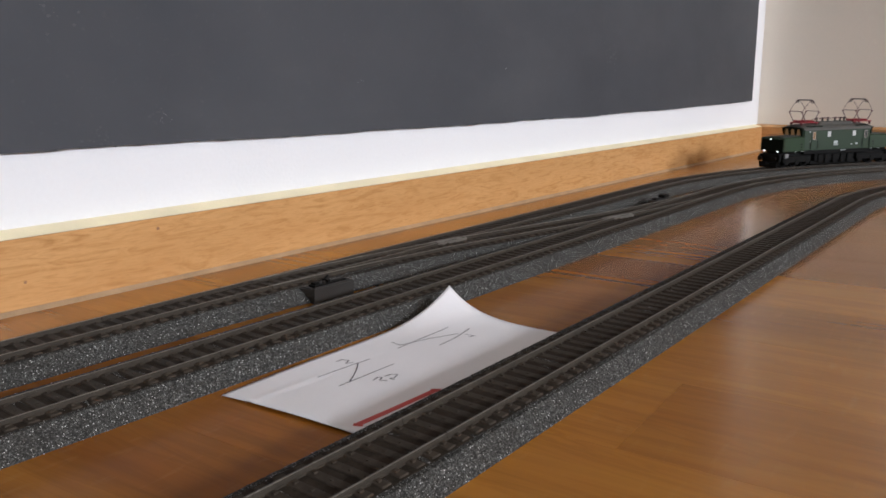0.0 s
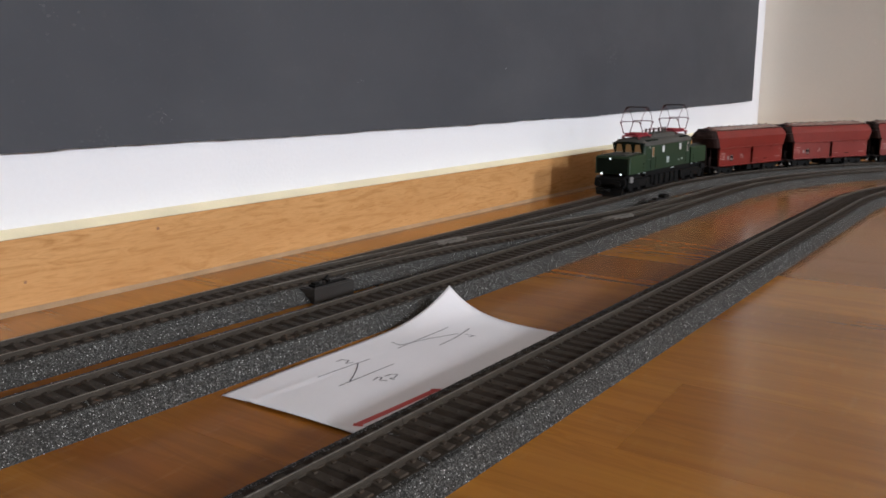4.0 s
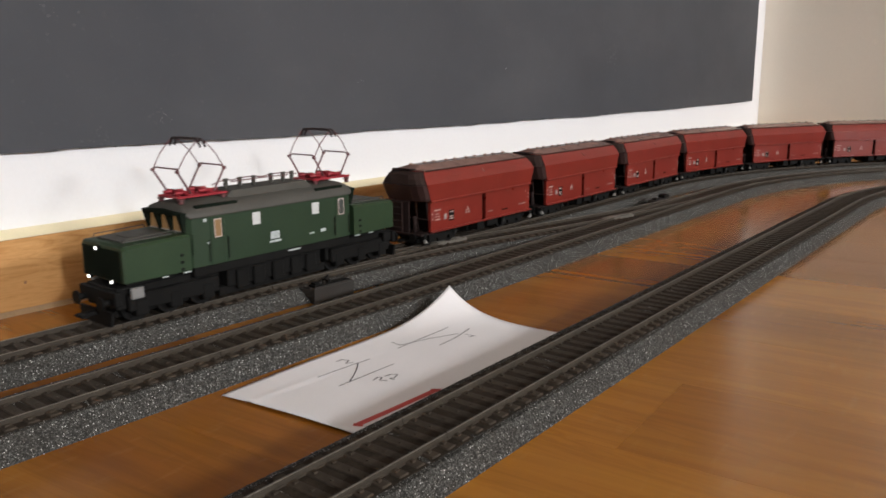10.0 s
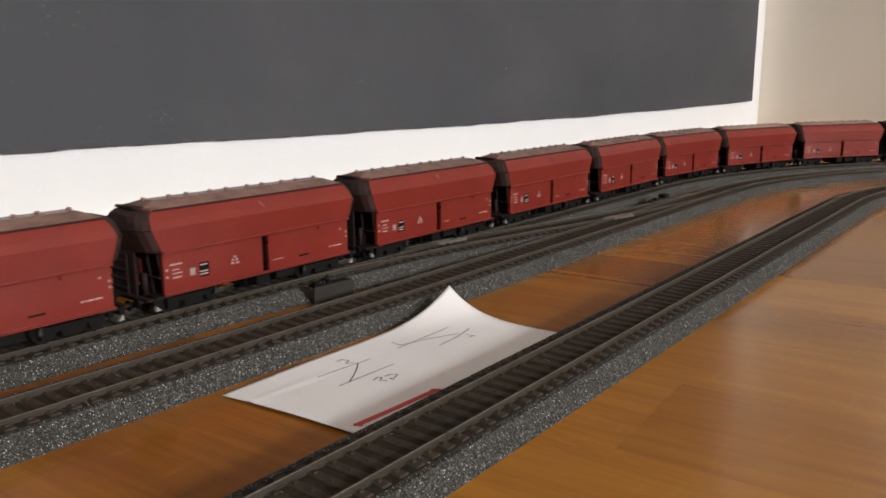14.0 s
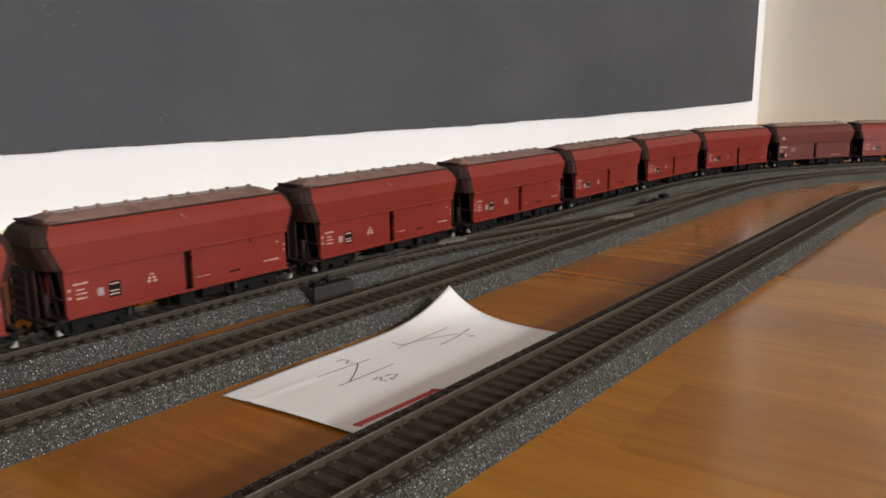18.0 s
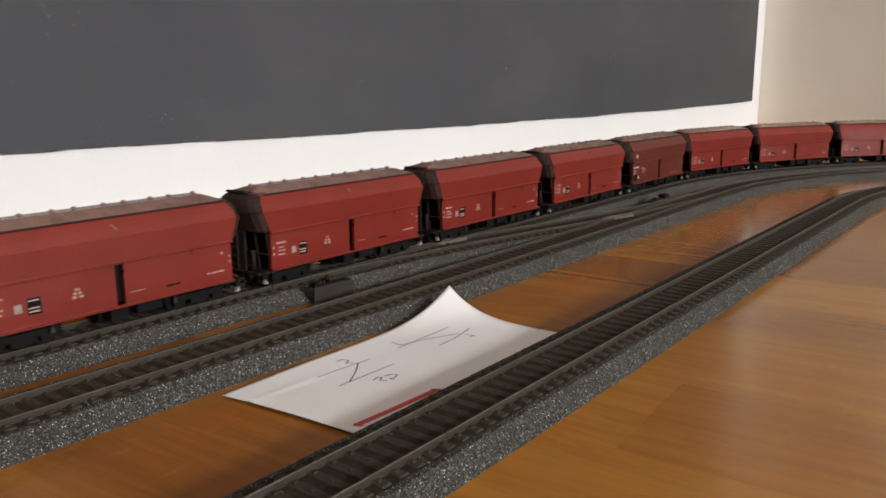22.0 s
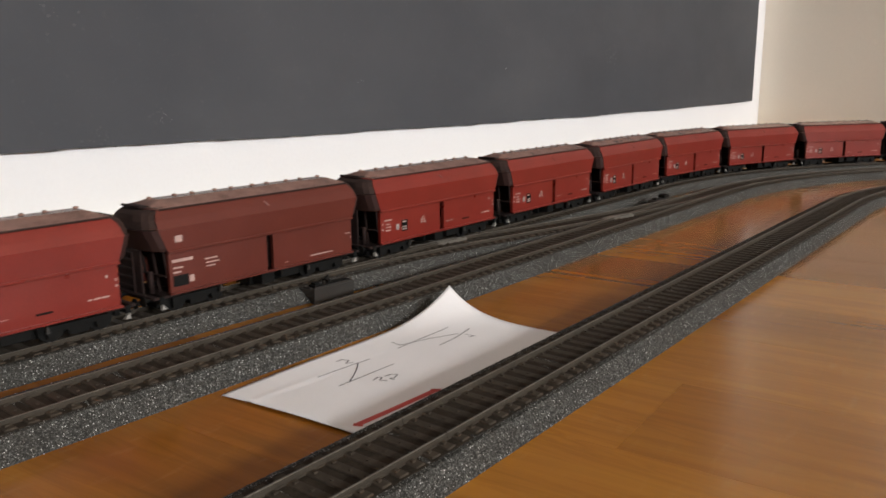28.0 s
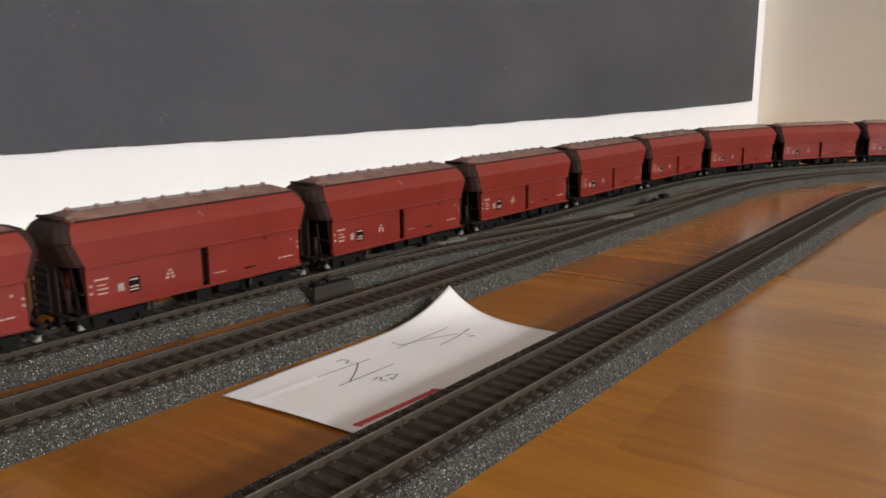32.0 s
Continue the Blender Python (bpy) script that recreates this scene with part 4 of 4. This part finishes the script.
        loft(b, [[(ux(-0.0035), y, z) for y, z in ((-0.0135, 0.0175), (0.0135, 0.0175), (0.0120, 0.0112), (-0.0120, 0.0112))],
                 [(ux(-0.0020), y, z) for y, z in ((-0.0135, 0.0175), (0.0135, 0.0175), (0.0120, 0.0112), (-0.0120, 0.0112))]])
        loco_part("rail_guard", b, M_BLACK, bog)
        for y0, y1 in ((-0.0172, -0.0152), (0.0152, 0.0172)):
            b = bmesh.new()
            box(b, min(ux(0.0045), ux(0.0105)), max(ux(0.0045), ux(0.0105)), y0, y1, 0.0222, 0.0272, 0.0004)
            loco_part("sand_box", b, M_STEEL if end == 0 else M_BLACK, bog, "pale grey box" if end == 0 else "")
        for u in (0.0100, 0.0270, 0.0440):
            wb = bmesh.new()
            r = 0.0070
            rod(wb, (0, -0.009, 0), (0, 0.009, 0), 0.0012)
            for y in (-0.0083, 0.0083):
                rod(wb, (0, y - 0.0013, 0), (0, y + 0.0013, 0), r, 20)
            part("wheelset", wb, M_BLACK, bog).location = (ux(u) - UC, 0, RAIL_TOP + r)
    # main body
    b = bmesh.new()
    prof = [(0.0345, 0.0140), (0.0365, 0.0160), (0.0470, 0.0165), (0.1255, 0.0165), (0.1360, 0.0160), (0.1380, 0.0140)]
    loft(b, [[(u, h, 0.0300), (u, h, 0.0535), (u, -h, 0.0535), (u, -h, 0.0300)] for u, h in prof])
    body = loco_part("body", b, M_GREEN, loco, "bottle-green body")
    b = bmesh.new()
    rings = []
    for u, half, ze, zc in ((0.0330, 0.0135, 0.0549, 0.0563), (0.0346, 0.0158, 0.0545, 0.0586), (0.0358, 0.0166, 0.0533, 0.0592), (0.0400, 0.0170, 0.0532, 0.0598), (0.0560, 0.0170, 0.0532, 0.0602),
                            (0.1165, 0.0170, 0.0532, 0.0602), (0.1325, 0.0170, 0.0532, 0.0598), (0.1367, 0.0166, 0.0533, 0.0592), (0.1379, 0.0158, 0.0545, 0.0586), (0.1395, 0.0135, 0.0549, 0.0563)):
        rings.append([(u, y, z) for y, z in arch(half, ze - 0.0006, ze, zc)])
    loft(b, rings)
    roof = loco_part("roof", b, M_GREY, loco, "dark grey-green roof", True)
    b = bmesh.new()
    rings = []
    for u in (0.0615, 0.0650, 0.1120, 0.1155):
        e = 0.0030 if u in (0.0615, 0.1155) else 0.0
        rings.append([(u, y, z) for y, z in ((0.0115, 0.0575), (0.0085, 0.0620 - e), (-0.0085, 0.0620 - e), (-0.0115, 0.0575))])
    loft(b, rings)
    loco_part("roof_hatch", b, M_GREY, roof)
    for y in (-0.0135, 0.0135):
        for u0, u1 in ((0.040, 0.0630), (0.1130, 0.132)):
            b = bmesh.new()
            box(b, u0, u1, y - 0.0018, y + 0.0018, 0.0568, 0.0580, 0.0002)
            loco_part("roof_walkway", b, M_DKGREEN, roof)
    # roof line with insulators
    b = bmesh.new()
    polyrod(b, [(0.0600, 0.0, 0.0645), (0.0680, 0.0, 0.0664), (0.0722, 0.0, 0.0656), (0.0765, 0.0, 0.0664), (0.0850, 0.0, 0.0664), (0.0905, 0.0, 0.0656), (0.0960, 0.0, 0.0664), (0.1040, 0.0, 0.0664), (0.1140, 0.0, 0.0650)], 0.0003)
    polyrod(b, [(0.0680, -0.004, 0.0655), (0.0850, -0.004, 0.0658), (0.1040, -0.004, 0.0655)], 0.0003)
    loco_part("roof_cable", b, M_ARM, roof)
    for u in (0.0680, 0.0765, 0.0850, 0.0960, 0.1040, 0.1100):
        b = bmesh.new()
        rod(b, (u, 0, 0.0612), (u, 0, 0.0664), 0.0009)
        for z in (0.0626, 0.0638, 0.0650):
            rod(b, (u, 0, z), (u, 0, z + 0.0008), 0.0012, 8)
        rod(b, (u - 0.0013, 0, 0.0664), (u + 0.0013, 0, 0.0664), 0.0005)
        loco_part("insulator", b, M_GREY, roof)
    # cab windows and doors
    for u0, s in ((0.0344, -1), (0.1381, 1)):
        # frame, pillars and visor take the same shade-darkened green
        b = bmesh.new()
        box(b, min(u0, u0 + s * 0.0003), max(u0, u0 + s * 0.0003), -0.0137, 0.0137, 0.0466, 0.0552, 0.0001)
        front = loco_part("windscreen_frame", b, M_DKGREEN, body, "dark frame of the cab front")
        for yc in (-0.0093, 0.0, 0.0093):
            b = bmesh.new()
            ring = [(yc - 0.0033, 0.0470), (yc + 0.0033, 0.0470), (yc + 0.0031, 0.0530), (yc + 0.0022, 0.0545), (yc, 0.0549), (yc - 0.0022, 0.0545), (yc - 0.0031, 0.0530)]
            loft(b, [[(u0 + s * o, y, z) for y, z in ring] for o in (0.0003, 0.0006)])
            loco_part("cab_window", b, M_CAB if s < 0 else M_DIM, front, "amber-lit cab window" if s < 0 else "")
            b = bmesh.new()
            box(b, min(u0 + s * 0.0003, u0 + s * 0.0011), max(u0 + s * 0.0003, u0 + s * 0.0011), yc - 0.0034, yc + 0.0034, 0.0466, 0.0472)
            loco_part("window_sill", b, M_STEP, front, "pale window sill")
        for yc in (-0.0137, -0.00465, 0.00465, 0.0137):
            b = bmesh.new()
            loft(b, [[(u0 + s * o, yc - hw, z) for o, hw, z in ((0.0, 0.0007, 0.0466), (0.0, 0.0020, 0.0556))] + [(u0 + s * o, yc + hw, z) for o, hw, z in ((0.0, 0.0020, 0.0556), (0.0, 0.0007, 0.0466))],
                     [(u0 + s * o, yc - hw, z) for o, hw, z in ((0.0012, 0.0007, 0.0466), (0.0030, 0.0020, 0.0556))] + [(u0 + s * o, yc + hw, z) for o, hw, z in ((0.0030, 0.0020, 0.0556), (0.0012, 0.0007, 0.0466))]])
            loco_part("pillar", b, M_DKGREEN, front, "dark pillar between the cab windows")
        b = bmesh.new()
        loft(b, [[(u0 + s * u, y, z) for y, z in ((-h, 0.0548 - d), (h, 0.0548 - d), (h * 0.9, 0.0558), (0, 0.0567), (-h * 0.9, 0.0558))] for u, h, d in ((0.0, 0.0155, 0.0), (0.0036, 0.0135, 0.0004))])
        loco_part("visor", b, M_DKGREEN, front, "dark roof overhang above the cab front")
    for sy in (-1, 1):
        for u, doorwin in ((0.0500, M_CAB), (0.1290, M_DIM)):
            b = bmesh.new()
            box(b, u - 0.0040, u + 0.0040, min(sy * 0.0164, sy * 0.0168), max(sy * 0.0164, sy * 0.0168), 0.0300, 0.0528, 0.0002)
            door = loco_part("cab_door", b, M_GREEN, body)
            b = bmesh.new()
            box(b, u - 0.0020, u + 0.0020, min(sy * 0.0168, sy * 0.0170), max(sy * 0.0168, sy * 0.0170), 0.0425, 0.0512)
            fr = loco_part("window_frame", b, M_WHITE, door)
            b = bmesh.new()
            box(b, u - 0.0016, u + 0.0016, min(sy * 0.0170, sy * 0.0171), max(sy * 0.0170, sy * 0.0171), 0.0430, 0.0508)
            loco_part("pane", b, doorwin, fr)
            for du in (-0.0052, 0.0052):
                b = bmesh.new()
                rod(b, (u + du, sy * 0.0172, 0.0320), (u + du, sy * 0.0172, 0.0420), 0.00025)
                loco_part("grab_rail", b, M_BLACK, door)
        for u in (0.0725, 0.1108):
            b = bmesh.new()
            box(b, u - 0.0024, u + 0.0024, min(sy * 0.0165, sy * 0.0167), max(sy * 0.0165, sy * 0.0167), 0.0452, 0.0512, 0.0001)
            loco_part("side_window", b, M_PANE, body, "pale side window")
        for u0, u1, z0, z1 in ((0.0806, 0.0862, 0.0365, 0.0402), (0.0800, 0.0870, 0.0348, 0.0358), (0.1060, 0.1095, 0.0352, 0.0359), (0.1140, 0.1175, 0.0352, 0.0368), (0.0425, 0.0440, 0.0505, 0.0520), (0.0440, 0.0448, 0.0400, 0.0410)):
            b = bmesh.new()
            box(b, u0, u1, min(sy * 0.0165, sy * 0.0167), max(sy * 0.0165, sy * 0.0167), z0, z1)
            loco_part("lettering", b, M_LOGO, body)
        b = bmesh.new()
        rod(b, (0.0365, sy * 0.0166, 0.0360), (0.0365, sy * 0.0166, 0.0460), 0.0003)
        loco_part("handrail", b, M_GREEN, body)
    # black frame under the body
    b = bmesh.new()
    box(b, 0.0365, 0.1360, -0.0160, 0.0160, 0.0255, 0.0299, 0.0004)
    box(b, 0.0560, 0.1160, -0.0135, 0.0135, 0.0165, 0.0256, 0.0006)
    box(b, 0.0520, 0.1200, -0.0120, 0.0120, 0.0128, 0.0170, 0.0004)
    for sy in (-1, 1):
        for u in (0.064, 0.074, 0.086, 0.098, 0.108):
            box(b, u - 0.0035, u + 0.0035, min(sy * 0.0135, sy * 0.0152), max(sy * 0.0135, sy * 0.0152), 0.0150, 0.0245, 0.0006)
    under = loco_part("underframe", b, M_BLACK, loco, "black underframe")
    b = bmesh.new()
    for u0, u1 in ((0.0915, 0.1000),):
        box(b, u0, u1, -0.0162, -0.0160, 0.0284, 0.0291)
    loco_part("lettering", b, M_LOGO, under)
    # pantographs
    for uc in (0.0480, 0.1300):
        pantograph(uc, roof)


def pantograph(uc, roof):
    zb, k, w = 0.0614, 0.0126, 0.0098
    b = bmesh.new()
    box(b, uc - 0.0122, uc + 0.0150, -0.0012, 0.0012, zb - 0.0005, zb + 0.0006, 0.0002)
    base = loco_part("pantograph", b, M_SIGNAL, loco, "red raised pantograph")
    for y in (-0.0078, 0.0078):
        b = bmesh.new()
        box(b, uc - 0.0122, uc + 0.0150, y - 0.0005, y + 0.0005, zb - 0.0004, zb + 0.0006, 0.0002)
        loco_part("base_beam", b, M_SIGNAL, base)
    for u in (uc - 0.0112, uc - 0.0035, uc + 0.0050, uc + 0.0135):
        b = bmesh.new()
        box(b, u - 0.0006, u + 0.0006, -0.0084, 0.0084, zb - 0.0004, zb + 0.0005, 0.0002)
        loco_part("crossbar", b, M_SIGNAL, base)
    for u in (uc - 0.0105, uc + 0.0125):
        for y in (-0.0078, 0.0078):
            b = bmesh.new()
            rod(b, (u, y, 0.0580), (u, y, zb - 0.0004), 0.0012, 8)
            rod(b, (u, y, 0.0600), (u, y, 0.0606), 0.0018, 8)
            loco_part("insulator", b, M_ARM, base)
    for u in (uc - 0.0062, uc + 0.0062):
        b = bmesh.new()
        rod(b, (u, -0.0086, zb + 0.0018), (u, 0.0086, zb + 0.0018), 0.0010, 8)
        for y in (-0.0045, 0.0045):
            rod(b, (u - 0.0050, y, zb + 0.0018), (u + 0.0050, y, zb + 0.0018), 0.0008, 8)
        loco_part("shaft", b, M_SIGNAL, base)
    zk, zt = 0.0735, 0.0866
    b = bmesh.new()
    box(b, uc - 0.0017, uc + 0.0017, -0.0086, 0.0086, zt + 0.0007, zt + 0.0015, 0.0002)
    loco_part("collector_plate", b, M_COLLECT, base, "dark collector plate")
    for s in (-1, 1):
        for y in (-1, 1):
            b = bmesh.new()
            rod(b, (uc + s * 0.0062, y * w, zb + 0.0018), (uc + s * k, y * w, zk), 0.00048)
            loco_part("lower_arm", b, M_ARM, base)
            b = bmesh.new()
            mid = (uc + s * (k * 0.50 + 0.0019), y * 0.0102, zk + 0.0070)
            polyrod(b, [(uc + s * k, y * w, zk), mid, (uc + s * 0.0022, y * 0.0106, zt)], 0.00027)
            loco_part("upper_arm", b, M_ARM, base)
        b = bmesh.new()
        polyrod(b, [(uc + s * k, -w, zk), (uc + s * (k - 0.0008), -w + 0.0016, zk + 0.0012), (uc + s * (k - 0.0008), w - 0.0016, zk + 0.0012), (uc + s * k, w, zk)], 0.00040)
        loco_part("knee_bar", b, M_ARM, base)
        for y in (-w, w):
            b = bmesh.new()
            rod(b, (uc + s * k, y - 0.0007, zk), (uc + s * k, y + 0.0007, zk), 0.0008, 8)
            loco_part("knee_joint", b, M_ARM, base)
        b = bmesh.new()
        polyrod(b, [(uc + s * 0.0013, -0.0122, zt - 0.0026), (uc + s * 0.0013, -0.0102, zt + 0.0006), (uc + s * 0.0013, -0.0080, zt + 0.0010), (uc + s * 0.0013, 0.0080, zt + 0.0010),
                    (uc + s * 0.0013, 0.0102, zt + 0.0006), (uc + s * 0.0013, 0.0122, zt - 0.0026)], 0.00062)
        loco_part("collector_bar", b, M_COLLECT, base, "dark collector bar")


build_loco()

# ---------- parquet strips, the nearest as pieces of their own ----------
STRIP, GAP = 0.065, 0.00012
TURN = pose(0.276, 0.105, 0, 0, 0, 4.0)
plank_meshes = {}


def strip_mesh(length):
    if length not in plank_meshes:
        b = bmesh.new()
        box(b, GAP / 2, STRIP - GAP / 2, GAP / 2, length - GAP / 2, -0.008, 0.0, 0.00005)
        plank_meshes[length] = mesh_of("plank", b, M_PLANK)
    return plank_meshes[length]


rest = bmesh.new()
prnd = random.Random(8)
for i in range(-62, 52):
    joint = 0.0 if i == -1 else prnd.choice((0.025, 0.035, 0.045, 0.145))     # where the strips of this row butt
    y = joint - 0.46 * 17
    while y < 0.50:
        length = 0.46
        x = i * STRIP
        c = TURN @ Vector((x + STRIP / 2, y + length / 2, 0))
        if X0 - 0.1 < c.x < X2 + 0.1 and YR - 0.3 < c.y < 0.72:
            if -0.35 < c.x < 1.38 and -0.45 < c.y:
                cut = min(length, round(0.40 - 0.07 * x - y, 2))           # the last strips end under the chalkboard wall
                if cut < 0.03:
                    break
                o = new("plank", strip_mesh(cut))
                o.parent = floor
                o.matrix_basis = TURN @ pose(x, y, 0)
            else:
                cut = min(length, (0.20 if c.x > 1.4 else 0.50) - c.y + length / 2)
                if cut > 0.03:
                    box(rest, x + GAP / 2, x + STRIP - GAP / 2, y + GAP / 2, y + cut - GAP / 2, -0.008, 0.0)
        y += length
o = part("planks", rest, M_PLANKS, floor)
o.matrix_basis = TURN
tagged(o, kind="stuff")


# ---------- the train's run ----------
# way of wagon 1 along the inner line: seconds, place of its middle
RUN = [(0.0, 1.2292), (9.0, 0.5088), (10.0, 0.4285), (13.0, 0.1867), (16.5, -0.0930), (19.0, -0.2884), (23.0, -0.5926), (25.5, -0.7870), (28.0, -0.9835), (29.0, -1.0627), (30.0, -1.1406), (31.0, -1.2166), (32.0, -1.2946)]
COUPLED = 0.13666


def run(t):
    for (ta, a), (tb, b) in zip(RUN, RUN[1:]):
        if t <= tb:
            return a + (b - a) * (t - ta) / (tb - ta)
    return RUN[-1][1]


def rides(s, half):
    """Pose of a vehicle whose bogies stand half a wheelbase either side of s on the inner line."""
    xa, ya, _ = LINE_A.at(s - half - XS)
    xb, yb, _ = LINE_A.at(s + half - XS)
    return Matrix.Translation(((xa + xb) / 2, (ya + yb) / 2, 0)) @ Matrix.Rotation(math.atan2(yb - ya, xb - xa), 4, "Z")


def motions():
    fine = [k * 0.1 for k in range(321)]
    for w in WAGONS + [loco]:
        for o in w.children_recursive:
            if o.name.startswith("wheelset"):
                seat, r = o.matrix_basis.copy(), o.location.z - RAIL_TOP
                walk(o, [(t, seat @ Matrix.Rotation((run(t) - run(0.0)) / r, 4, "Y")) for t in fine])
    times = [k * 0.4 for k in range(81)]
    for k, w in enumerate(WAGONS):
        walk(w, [(t, rides(run(t) + k * COUPLED, 0.040)) for t in times])
    off = 0.1677 - 0.4296 + UC
    hoods = [o for o in loco.children if o.name.startswith("hood")]
    walk(loco, [(t, rides(run(t) + off, 0.058)) for t in times])
    for h, u in zip(hoods, (0.027, 0.1455)):
        rows = []
        for t in times:
            seat = rides(run(t) + off - UC + u, 0.017) @ pose(UC - u, 0, 0)
            rows.append((t, rides(run(t) + off, 0.058).inverted() @ seat))
        walk(h, rows)


motions()
